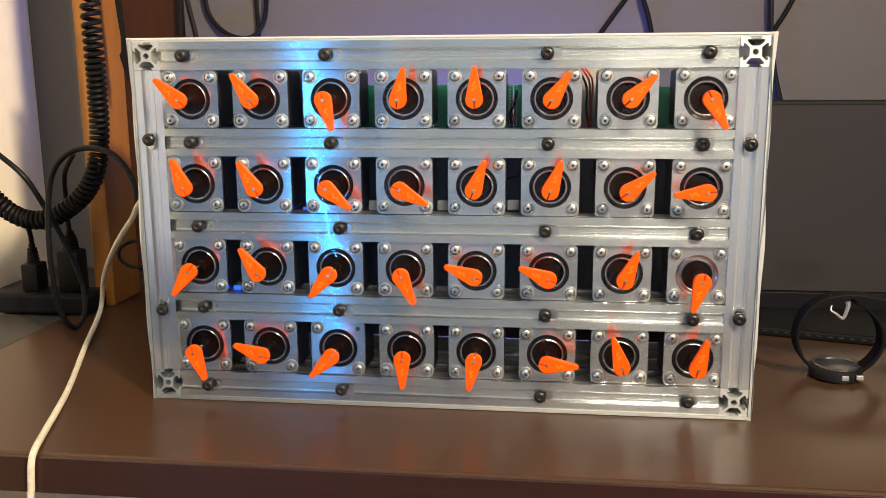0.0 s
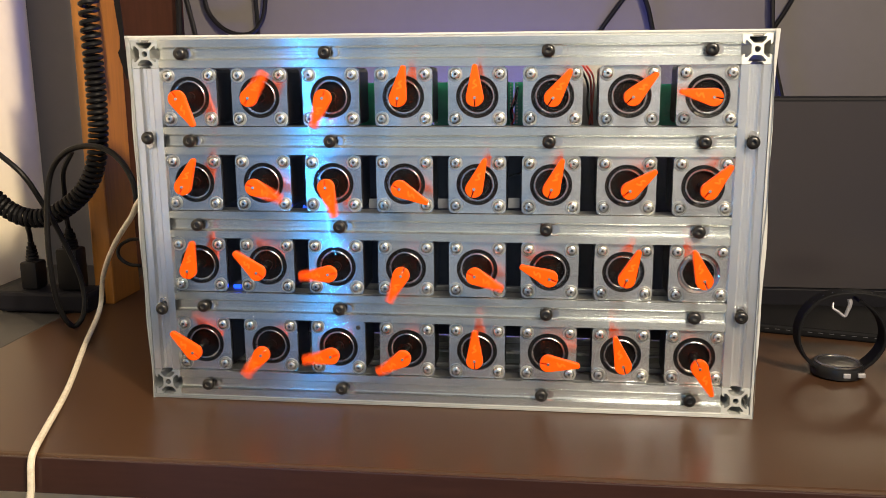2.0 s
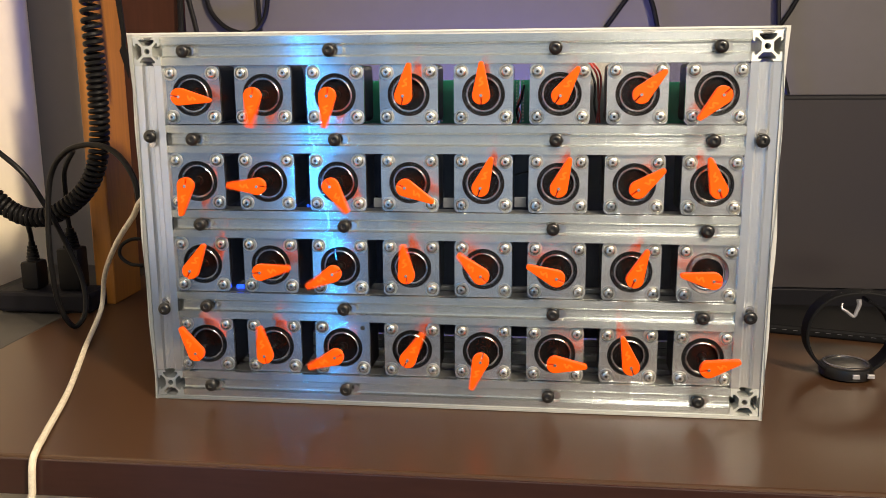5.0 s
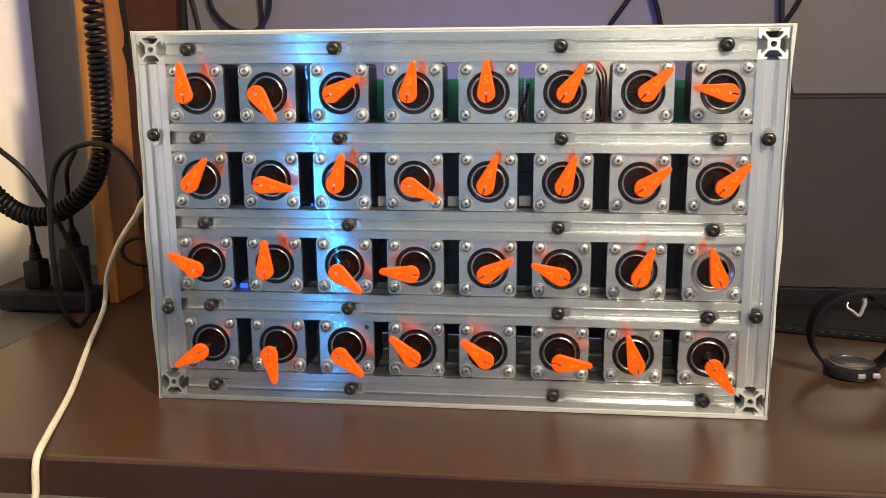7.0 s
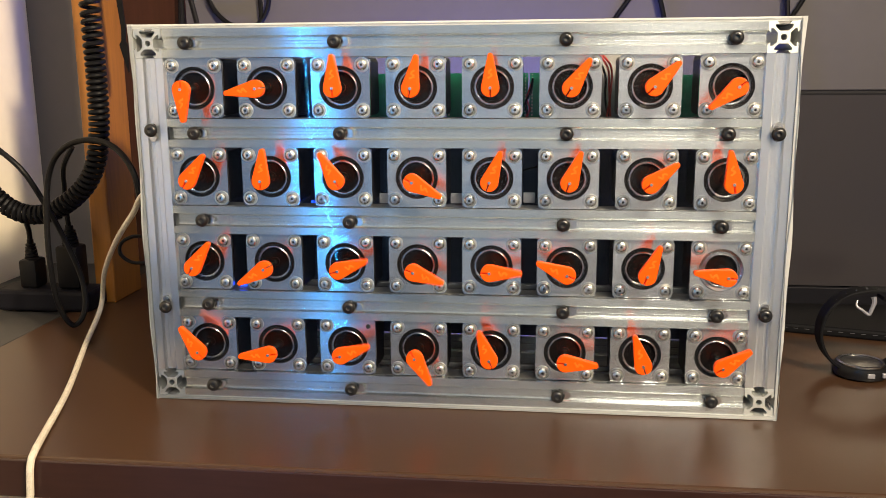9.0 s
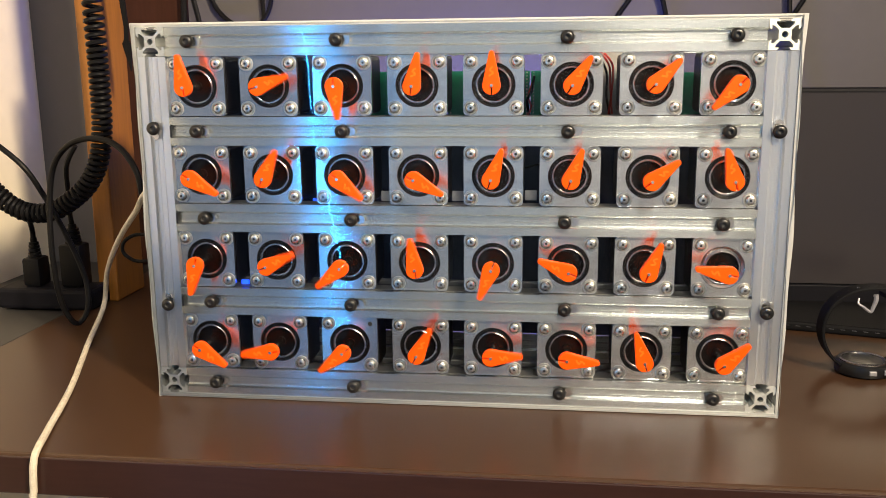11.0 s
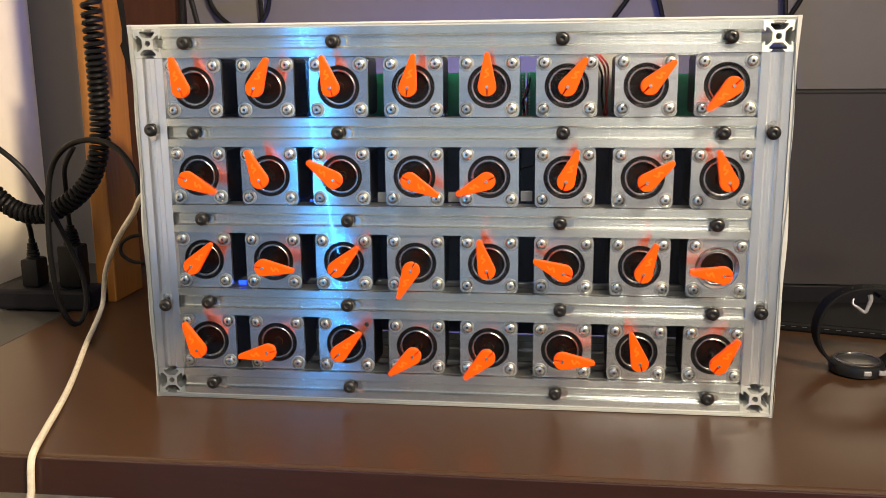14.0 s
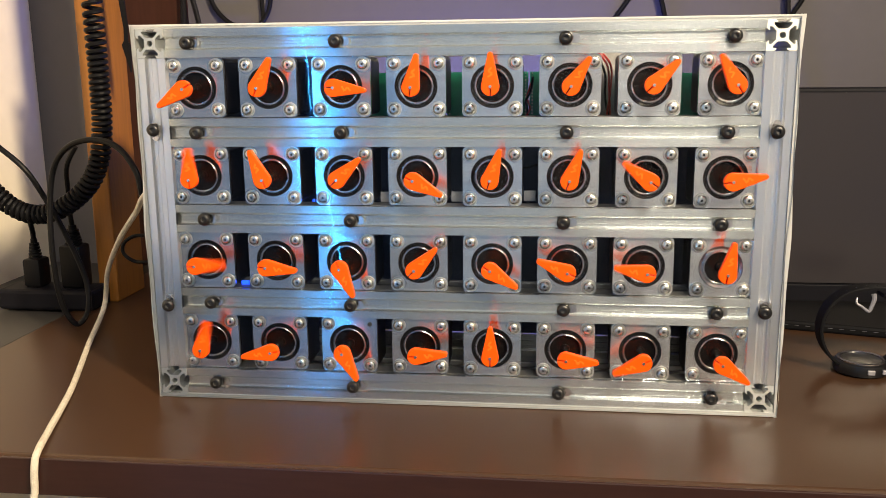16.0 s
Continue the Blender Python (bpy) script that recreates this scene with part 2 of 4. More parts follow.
def tube(bm, pts, radius, seg=10, steps=8, closed=False):
    """A round cable along a smooth line through pts."""
    P = [Vector(p) for p in pts]
    line = []
    n = len(P)
    for i in range(n - 1):
        p0, p1, p2, p3 = P[max(i - 1, 0)], P[i], P[i + 1], P[min(i + 2, n - 1)]
        for k in range(steps):
            t = k / steps
            line.append(0.5 * ((2 * p1) + (p2 - p0) * t + (2 * p0 - 5 * p1 + 4 * p2 - p3) * t * t + (3 * p1 - p0 - 3 * p2 + p3) * t ** 3))
    line.append(P[-1])
    up = Vector((0.13, 0.31, 0.94)).normalized()
    rings = []
    side = None
    for i, p in enumerate(line):
        d = (line[min(i + 1, len(line) - 1)] - line[max(i - 1, 0)]).normalized()
        side = (d.cross(up) if side is None else side - d * side.dot(d)).normalized()
        other = d.cross(side)
        r = radius(i / (len(line) - 1)) if callable(radius) else radius
        rings.append([bm.verts.new(p + r * (math.cos(2 * math.pi * k / seg) * side + math.sin(2 * math.pi * k / seg) * other)) for k in range(seg)])
    for a, b in zip(rings, rings[1:]):
        for k in range(seg):
            bm.faces.new((a[k], a[(k + 1) % seg], b[(k + 1) % seg], b[k]))
    bm.faces.new(rings[0])
    bm.faces.new(rings[-1])
    return bm


# ---- room ----
def room():
    def slab(name, dims, mat, label):
        return tagged(mesh_object(name, box(bmesh.new(), *dims), mat), label, name.split("_")[0], kind="structure")
    # the back wall's dark colour carries its shade
    slab("wall_back", (-0.578, 2.6, 0.46, 0.58, -0.75, 1.75), WALL_SHADED, "plain wall behind the desk, shade put into its dark colour")
    slab("wall_left", (-0.70, -0.578, -3.2, 0.58, -0.75, 1.75), WALL, "cream painted side wall in warm light")
    slab("wall_right", (2.6, 2.72, -3.2, 0.58, -0.75, 1.75), CEIL, "plain cream painted wall")
    slab("wall_front", (-0.70, 2.72, -3.32, -3.2, -0.75, 1.75), CEIL, "plain cream wall behind the viewer")
    slab("floor", (-0.70, 2.72, -3.32, 0.58, -0.87, -0.75), DESK, "dark wooden floor under the desk")
    slab("ceiling", (-0.70, 2.72, -3.32, 0.58, 1.75, 1.85), CEIL, "plain white ceiling")
    # window on the side wall with its lit gap between the curtains
    tagged(mesh_object("window_1", box(bmesh.new(), -0.5775, -0.574, -3.1, -0.85, -0.74, 1.7), DUSK), "dim window behind a drawn blue-grey curtain", "window", kind="structure")
    bm = bmesh.new()
    line = [(-1.42, 1.0, 0.002), (-1.60, 0.55, 0.002), (-1.69, 0.305, 0.003), (-1.767, 0.06, 0.0045), (-1.86, -0.09, 0.0075), (-1.95, -0.24, 0.011), (-2.02, -0.36, 0.009)]
    vs = [[bm.verts.new((-0.572 + dx, y - 0.0185 + dy * w, z)) for dx, dy in ((0, -1), (0, 1), (-0.001, 1), (-0.001, -1))] for y, z, w in line]
    for a, c in zip(vs, vs[1:]):
        for k in range(4):
            bm.faces.new((a[k], a[(k + 1) % 4], c[(k + 1) % 4], c[k]))
    bm.faces.new(vs[0])
    bm.faces.new(vs[-1])
    tagged(mesh_object("window_3", box(bmesh.new(), -0.5735, -0.571, -3.02, -2.86, -0.5, 1.5), SKY_DIM), "narrow dim blue gap beside the curtain", "window", kind="structure")
    # unseen glowing panel, added so the middle rails mirror pale blue
    tagged(mesh_object("window_4", box(bmesh.new(), -0.55, 0.10, -3.197, -3.19, -0.72, 1.65), BLUE_FILL), "added pale blue glowing panel behind the viewer", "window", kind="structure")
    tagged(mesh_object("window_2", bm, SKY_GAP), "bright blue gap between drawn curtains", "window", kind="structure")


def desk():
    d = tagged(new("desk"), "dark walnut desk with a glossy worktop", "desk")
    part("desktop", box(bmesh.new(), -0.424, 1.35, -0.108, 0.458, -0.028, 0.0, 0.0020), DESK, d)
    part("edge_band", box(bmesh.new(), -0.424, 1.35, -0.1105, -0.1085, -0.0275, -0.0015, 0.0008), DESK_EDGE, d, "dark glossy edge band")
    part("side_panel", box(bmesh.new(), 1.32, 1.345, -0.08, 0.44, -0.75, -0.028), DESK_EDGE, d)
    part("back_panel", box(bmesh.new(), -0.42, 1.32, 0.05, 0.068, -0.75, -0.028), WALL, d, "pale panel under the desktop")


# ---- the motor case ----
COL0, PITCH = -0.184, 0.0526
ROW0, RPITCH = 0.2312, 0.0623


def v_slot():
    """Outline of a 20 mm slotted extrusion and its centre hole."""
    q = [(0.0100, 0.0100), (0.0046, 0.0100), (0.0031, 0.0083), (0.0056, 0.0083), (0.0056, 0.0068), (0.0029, 0.0040),
         (-0.0029, 0.0040), (-0.0056, 0.0068), (-0.0056, 0.0083), (-0.0031, 0.0083), (-0.0046, 0.0100)]
    out = []
    for k in range(4):
        c, s = round(math.cos(k * math.pi / 2)), round(math.sin(k * math.pi / 2))
        out += [(x * c - y * s, x * s + y * c) for x, y in q]
    hole = [(0.0021 * math.cos(t * math.pi / 8), 0.0021 * math.sin(t * math.pi / 8)) for t in range(16)]
    return [out, hole]


def rail_profile():
    """Outline of a 20 mm rail with V-shaped slots, 3 mm deep."""
    q = [(0.0100, 0.0100), (0.0047, 0.0100), (0.0033, 0.0085), (0.0033, 0.0070), (0.0012, 0.0070), (0.0009, 0.0066), (-0.0009, 0.0066),
         (-0.0012, 0.0070), (-0.0033, 0.0070), (-0.0033, 0.0085), (-0.0047, 0.0100)]
    out = []
    for k in range(4):
        c, s = round(math.cos(k * math.pi / 2)), round(math.sin(k * math.pi / 2))
        out += [(x * c - y * s, x * s + y * c) for x, y in q]
    return [out]


def rounded_square(h, r, n=5):
    out = []
    for k in range(4):
        cx, cy = (h - r) * (1, -1, -1, 1)[k], (h - r) * (1, 1, -1, -1)[k]
        for i in range(n + 1):
            t = math.pi / 2 * (k + i / n)
            out.append((cx + r * math.cos(t), cy + r * math.sin(t)))
    return out


def button_screw(bm, r, h, base=0.0, socket=0.0016):
    """Round-headed screw that points along -y, with its hex socket."""
    prof = [(r, base), (r, base - 0.25 * h), (r * 0.93, base - 0.6 * h), (r * 0.72, base - 0.9 * h), (r * 0.48, base - h), (socket, base - h), (socket * 0.95, base - h + 0.5 * h), (0.0001, base - h + 0.5 * h)]
    return lathe(bm, prof, 18, dark_from=5)


def pointer_mesh():
    """Teardrop pointer along +z with a split clamp end; front at y=0."""
    big, tip, length = 0.0060, 0.0017, 0.0207
    out = []
    a0 = math.asin((big - tip) / length)
    for i in range(9):
        t = (math.pi - a0) - (math.pi - 2 * a0) * i / 8
        out.append((tip * math.cos(t), length + tip * math.sin(t)))
    n = 14
    for i in range(n + 1):
        t = a0 - (math.pi / 2 + a0 - 0.07) * i / n
        out.append((big * math.cos(t), big * math.sin(t)))
    out += [(0.00045, -0.0014), (-0.00045, -0.0014)]
    for i in range(n + 1):
        t = -math.pi / 2 - 0.07 - (math.pi / 2 + a0 - 0.07) * i / n
        out.append((big * math.cos(t), big * math.sin(t)))
    bm = outline_solid(bmesh.new(), [out], 0.0042, lambda u, v, w: (u, w, v))
    es = [e for e in bm.edges if len(e.link_faces) == 2 and abs(e.verts[0].co.y) < 1e-6 and abs(e.verts[1].co.y) < 1e-6
          and e.calc_face_angle(0) > 1.0]
    bmesh.ops.bevel(bm, geom=es, offset=0.0005, segments=2, affect="EDGES", profile=0.5)
    # faint raised strokes along the middle
    for (u0, v0), (u1, v1) in (((-0.0016, 0.0062), (0.0016, 0.0082)), ((0.0014, 0.0084), (-0.0013, 0.0100)), ((-0.0011, 0.0102), (0.0010, 0.0122))):
        d = Vector((u1 - u0, 0, v1 - v0))
        side = Vector((-d.z, 0, d.x)).normalized() * 0.0006
        a, b = Vector((u0, 0.0003, v0)), Vector((u1, 0.0003, v1))
        low = [bm.verts.new(p) for p in (a - side, a + side, b + side, b - side)]
        top = [bm.verts.new(v.co - Vector((0, 0.0005, 0))) for v in low]
        for q in [top] + [[low[k], low[(k + 1) % 4], top[(k + 1) % 4], top[k]] for k in range(4)]:
            bm.faces.new(q).material_index = 1
    return bm


POINTERS = {}


def motor_case():
    case = tagged(new("motor_display"), "aluminium case of small motors with orange pointers on the desk", "machine")
    W, ZT, ZB = 0.2145, 0.2622, 0.013
    prof = v_slot()
    # corner posts run to the back
    post = part("corner_post", outline_solid(bmesh.new(), prof, 0.13, lambda u, v, w: (u, w, v)), ALU_CUT, case, "sawn slotted aluminium extrusion end", m=pose(-W, 0, ZT))
    for x, z in ((W, ZT), (-W, ZB), (W, ZB)):
        again(post, case, pose(x, 0, z))
    # rails and uprights
    prof = rail_profile()
    rail = part("rail", outline_solid(bmesh.new(), prof, 2 * W - 0.0204, lambda u, v, w: (w, u, v)), ALU_H, case, "slotted aluminium rail", m=pose(-W + 0.0102, 0.0101, ZB))
    for k in range(1, 5):
        again(rail, case, pose(-W + 0.0102, 0.0101, ZB + k * RPITCH))
    up = part("upright", outline_solid(bmesh.new(), prof, ZT - ZB - 0.0204, lambda u, v, w: (u, v, w)), ALU_V, case, "slotted aluminium upright", m=pose(-W, 0.0104, ZB + 0.0102))
    again(up, case, pose(W, 0.0104, ZB + 0.0102))
    for x in (-W, W):
        again(up, case, pose(x, 0.118, ZB + 0.0102))
    again(rail, case, pose(-W + 0.0102, 0.118, ZB))
    again(rail, case, pose(-W + 0.0102, 0.118, ZT))
    # grey infill added in the top slots, in place of their shade
    cover = part("slot_cover", box(bmesh.new(), -0.0040, 0.0040, 0.004, 0.128, 0.0080, 0.0098, 0.0004), ROD, case, "added grey infill that keeps the post slot dark", m=pose(-W, 0, ZT))
    again(cover, case, pose(W, 0, ZT))
    # clear side panels, slightly wavy at the front edge
    def sheet(sx, sz):
        bm = bmesh.new()
        n = 24
        rows = []
        long_z = sz > sx
        for i in range(n + 1):
            t = i / n
            wob = 0.0007 * math.sin(9 * t + 1) + 0.0005 * math.sin(23 * t)
            row = []
            for a in (0, 1):
                for b in (0, 1):
                    if long_z:
                        row.append(bm.verts.new(((a - 0.5) * sx + (wob if a == 0 else 0), -0.001 + b * 0.129, (t - 0.5) * sz)))
                    else:
                        row.append(bm.verts.new(((t - 0.5) * sx, -0.001 + b * 0.129, (a - 0.5) * sz)))
            rows.append(row)
        for r0, r1 in zip(rows, rows[1:]):
            for i, j in ((0, 1), (1, 3), (3, 2), (2, 0)):
                bm.faces.new((r0[i], r0[j], r1[j], r1[i]))
        for r in (rows[0], rows[-1]):
            bm.faces.new((r[0], r[1], r[3], r[2]))
        return bm
    side = part("side_sheet", sheet(0.0028, ZT - ZB + 0.026), ACRYLIC, case, "pale frosted acrylic sheet", m=pose(-W - 0.0116, 0, (ZT + ZB) / 2))
    again(side, case, pose(W + 0.0116, 0, (ZT + ZB) / 2, 0, 0, 180) @ pose(0, -0.127, 0))
    side.visible_shadow = True
    flat = part("cover_sheet", sheet(2 * W + 0.0203, 0.0028), ACRYLIC, case, "pale frosted acrylic sheet", m=pose(0, 0, ZT + 0.0115))
    flat.visible_shadow = False
    again(flat, case, pose(0, 0, ZB - 0.0112))

    # black screws with their oval slots
    spots = []
    for k, xs in enumerate(((-0.181, -0.076, 0.0745, 0.1815), (-0.181, -0.076, 0.077, 0.182), (-0.182, -0.074, 0.076, 0.182),
                            (-0.184, -0.079, 0.077, 0.183), (-0.187, -0.081, 0.0755, 0.1845))):
        for x in xs:
            spots.append((x, ZB + k * RPITCH, 0))
    for x, z in ((-0.2155, 0.202), (-0.214, 0.0725), (0.2148, 0.2), (0.2142, 0.0765)):
        spots.append((x, z, 90))
    def stadium(a, b, cx=0.0, cz=0.0, up=False, n=10):
        o = []
        for side in (1, -1):
            for k in range(n + 1):
                t = -math.pi / 2 + math.pi * k / n
                o.append((side * (a + b * math.cos(t)), side * b * math.sin(t)))
        return [(cx + (v if up else u), cz + (u if up else v)) for u, v in o]
    head = nut = None
    holes = []
    for i, (x, z, turn) in enumerate(spots):
        m = pose(x, -0.0022, z)
        if head is None:
            bm = button_screw(bmesh.new(), 0.0047, 0.0030, 0.0, 0.0016)
            lathe(bm, [(0.0024, -0.0002), (0.0024, 0.0052)], 12)
            head = part("rail_screw", bm, [BLACK_METAL, RECESS_SHADE], case, "black button-head screw", True, m)
        else:
            again(head, case, m)
        off = 0.0038 if x < 0.1 and x > -0.17 else (0.0022 if x < 0 else -0.0016 + 0.0034 * (i % 2))
        if turn:
            off = -off if (i % 2) else off
        holes.append((x + (0 if turn else off), z - (off if turn else 0), bool(turn)))
        mn = pose(x, 0.0009, z, 0, turn, 0) @ pose(off * 0.8, 0, 0)
        if nut is None:
            bm = outline_solid(bmesh.new(), [stadium(0.0036, 0.0029), stadium(0.0001, 0.0024)], 0.0010, lambda u, v, w: (u, w, v))
            nut = part("slot_nut", bm, STEEL, case, "bright nut in the rail slot", False, mn)
        else:
            again(nut, case, mn)
    # clear front sheet, cut by hand at its edges, with slotted screw holes and a hole for each shaft
    E, n = 0.0116, 26
    x1, z0, z1 = W + E, ZB - E, ZT + E
    rim = [(-x1 + 2 * x1 * k / n, z0) for k in range(n)] + [(x1, z0 + (z1 - z0) * k / n) for k in range(n)]
    rim += [(x1 - 2 * x1 * k / n, z1) for k in range(n)] + [(-x1, z1 - (z1 - z0) * k / n) for k in range(n)]
    rim = [(x + (0.0008 * math.sin(37 * z + 1) + 0.0004 * math.sin(91 * z) if abs(abs(x) - x1) < 1e-5 else 0), z) for x, z in rim]
    loops = [rim] + [stadium(0.0022, 0.0039, x, z, up, 6) for x, z, up in holes]
    for r in range(4):
        for c in range(8):
            loops.append([(COL0 + c * PITCH + 0.0026 * math.cos(k * math.pi / 6), ROW0 - r * RPITCH + 0.0026 * math.sin(k * math.pi / 6)) for k in range(12)])
    part("front_sheet", outline_solid(bmesh.new(), loops, 0.0019, lambda u, v, w: (u, -0.0021 + w, v)), [CLEAR], case, "clear acrylic front sheet with slotted holes")

    # one motor, then its copies
    bm = box(bmesh.new(), -0.0202, 0.0202, 0.0032, 0.0385, -0.0202, 0.0202, 0.003)
    motor = part("stepper_motor", bm, BLACK_GLOSS, case, "black motor behind a ground aluminium face plate")
    circle = lambda r, n: [(r * math.cos(2 * math.pi * k / n), r * math.sin(2 * math.pi * k / n)) for k in range(n)]
    bm = outline_solid(bmesh.new(), [rounded_square(0.0207, 0.0030), circle(0.0150, 56)], 0.003, lambda u, v, w: (u, w, v))
    part("face_plate", bm, ALU_PLATE, motor, "ground aluminium face plate")
    bm = lathe(bmesh.new(), [(0.01495, 0.003), (0.01495, 0.0004), (0.0146, -0.0002), (0.0126, 0.0004), (0.0126, 0.003)], 56)
    for f in [f for f in bm.faces if len(f.verts) > 4]:
        bm.faces.remove(f)
    part("collar", bm, BLACK_RING, motor, "black ring", True)
    bm = lathe(bmesh.new(), [(0.01255, 0.003), (0.01255, 0.0002), (0.0123, -0.0004), (0.0120, 0.0001), (0.0118, 0.0016), (0.0114, 0.0016), (0.0112, 0.0006), (0.0109, 0.0004), (0.0107, 0.0012), (0.0106, 0.0031)], 56)
    for f in [f for f in bm.faces if len(f.verts) > 4]:
        bm.faces.remove(f)
    part("bright_ring", bm, STEEL_RING, motor, "turned steel ring", True)
    bm = lathe(bmesh.new(), [(0.0106, 0.0033), (0.0060, 0.0030), (0.0034, 0.0030), (0.0032, 0.0012), (0.0013, 0.0008), (0.0012, 0.0030)], 40)
    part("hub_face", bm, BLACK_GLOSS, motor, "glossy black motor face", True)
    bm = lathe(bmesh.new(), [(0.0012, 0.004), (0.0012, -0.0258), (0.0010, -0.0261)], 16)
    part("shaft", bm, STEEL, motor, "bright steel shaft", True)
    bm = lathe(bmesh.new(), [(0.0051, -0.0001), (0.0051, -0.0007), (0.0049, -0.0009), (0.0039, -0.0009), (0.0037, -0.0011), (0.0026, -0.0011)], 24, mat=2)
    button_screw(bm, 0.0040, 0.0021, -0.0010, 0.0009)
    first = None
    for x in (-0.0155, 0.0155):
        for z in (-0.0155, 0.0155):
            if first is None:
                first = part("screw", bm, [SCREW_STEEL, RECESS_SHADE, WASHER], motor, "bright screw and washer", True, pose(x, 0, z))
            else:
                again(first, motor, pose(x, 0, z))
    pointer = part("pointer", pointer_mesh(), [ORANGE, ORANGE_PALE], motor, "orange plastic pointer", False, pose(0, -0.0254, 0))
    for r in range(4):
        for c in range(8):
            m = pose(COL0 + c * PITCH, 0.0034, ROW0 - r * RPITCH, random.uniform(-0.9, 0.9), 0, random.uniform(-0.9, 0.9))
            if r == c == 0:
                motor.matrix_basis = m
                mo = motor
            else:
                mo = copy_thing(motor, m)
            POINTERS[r + 1, c + 1] = [o for o in mo.children if o.name.startswith("pointer")][0]

    # one motor with a bright collar, one with a missing screw
    odd = [o for o in POINTERS[3, 8].parent.children if o.name.startswith("collar")][0]
    odd.data = odd.data.copy()
    odd.data.materials[0] = STEEL_RING
    odd["label"] = "worn bright ring"
    for o in POINTERS[4, 3].parent.children:
        if o.name.startswith("screw") and o.location.x > 0 and o.location.z > 0:
            # a dark disc gives the shade of the empty hole
            bm = lathe(bmesh.new(), [(0.0017, -0.0003), (0.0017, 0.0010)], 16)
            me = bpy.data.meshes.new("screw_hole")
            bm.to_mesh(me)
            bm.free()
            me.materials.append(RECESS_SHADE)
            o.data, o.name, o["label"] = me, "screw_hole", "dark disc for the shade in an empty screw hole"
    # dark blocks painted as the shade in the gaps at the rail ends
    for k in (1, 2, 3):
        part("rail_end", box(bmesh.new(), -0.2042, -0.2028, -0.0003, 0.006, ZB + k * RPITCH - 0.0042, ZB + k * RPITCH + 0.0038), RECESS_SHADE, case, "dark block for the shaded gap at the rail end")
    # boards and wires inside
    def board(x0, x1, z0, z1, y):
        bm = box(bmesh.new(), x0, x1, y, y + 0.0016, z0, z1)
        return part("circuit_board", bm, PCB_GREEN, case, "green circuit board")
    pads = None
    for x0, x1, z0, z1 in ((-0.080, -0.0125, 0.205, 0.240), (-0.0115, 0.0495, 0.205, 0.240), (0.0505, 0.092, 0.205, 0.240), (0.126, 0.19, 0.205, 0.238)):
        b = board(x0, x1, z0, z1, 0.062)
        bm = bmesh.new()
        for e in (x0 + 0.002, x1 - 0.002):
            for k in range(14):
                z = z0 + 0.002 + k * 0.00245
                box(bm, e - 0.0005, e + 0.0005, 0.0612, 0.0619, z - 0.0005, z + 0.0005)
        tagged(part("solder_pads", bm, SOLDER, b, "row of bright solder pads"), kind="stuff")
    part("back_panel", box(bmesh.new(), -0.203, 0.203, 0.1085, 0.1115, 0.024, 0.196), DARK_PANEL, case, "black back panel tinted with reflected blue")
    part("side_board", box(bmesh.new(), -0.203, -0.083, 0.060, 0.063, 0.198, 0.262), DARK_PANEL, case, "black board tinted with reflected blue")
    part("grey_board", box(bmesh.new(), 0.0925, 0.1255, 0.070, 0.0725, 0.198, 0.264), GREY_BOARD, case, "plain grey board")
    # wires between the boards and the motors
    for pts in ([(0.104, 0.066, 0.252), (0.109, 0.050, 0.243), (0.1085, 0.046, 0.225), (0.1065, 0.045, 0.209)],
                [(0.101, 0.066, 0.253), (0.1065, 0.049, 0.243), (0.1075, 0.046, 0.228), (0.109, 0.046, 0.209)],
                [(0.052, 0.058, 0.232), (0.049, 0.05, 0.222), (0.051, 0.049, 0.214), (0.048, 0.05, 0.207)]):
        part("red_wire", tube(bmesh.new(), pts, 0.0008, 6, 6), RED_WIRE, case, "thin red wire", True)
    for pts in ([(0.100, 0.064, 0.25), (0.105, 0.052, 0.238), (0.105, 0.049, 0.222), (0.108, 0.048, 0.207)],
                [(0.053, 0.058, 0.236), (0.0515, 0.05, 0.226), (0.048, 0.049, 0.218), (0.0505, 0.05, 0.207)],
                [(-0.06, 0.05, 0.152), (-0.045, 0.045, 0.146), (-0.02, 0.05, 0.148)], [(0.0, 0.06, 0.175), (0.02, 0.055, 0.165), (0.06, 0.06, 0.172), (0.085, 0.06, 0.185)]):
        part("black_wire", tube(bmesh.new(), pts, 0.0009, 6, 6), BLACK_RUBBER, case, "thin black wire", True)
    for x0, x1, z in ((-0.0048, 0.0046, 0.1515), (0.0478, 0.0562, 0.1525), (-0.0572, -0.0500, 0.151)):
        part("paper_tag", box(bmesh.new(), x0, x1, 0.026, 0.0268, z - 0.0038, z + 0.0036, 0.0003), WHITE_PAPER, case, "small white paper tag")
    # small blue lights; the wide one stands in for blue reflected on a motor
    for x, y, z, w, h in ((-0.1090, 0.030, 0.1470, 0.0016, 0.0022), (-0.1065, 0.030, 0.1472, 0.0014, 0.0020), (-0.1040, 0.030, 0.1475, 0.0012, 0.0014),
                          (-0.1598, 0.014, 0.0868, 0.0058, 0.0034), (-0.1055, 0.030, 0.0860, 0.0020, 0.0022)):
        part("indicator_light", box(bmesh.new(), x - w / 2, x + w / 2, y, y + 0.0015, z - h / 2, z + h / 2, 0.0003), BLUE_SPOT, case, "small glowing blue light or reflected blue spot")
    # thin grey strips added on the rail tops to stop bright reflections
    for k in range(4):
        z = ZB + k * RPITCH + 0.0100
        part("rail_liner", box(bmesh.new(), -0.203, 0.203, 0.0050, 0.0198, z + 0.00003, z + 0.0002), ROD, case, "added grey strip that dulls glare on the rail top")
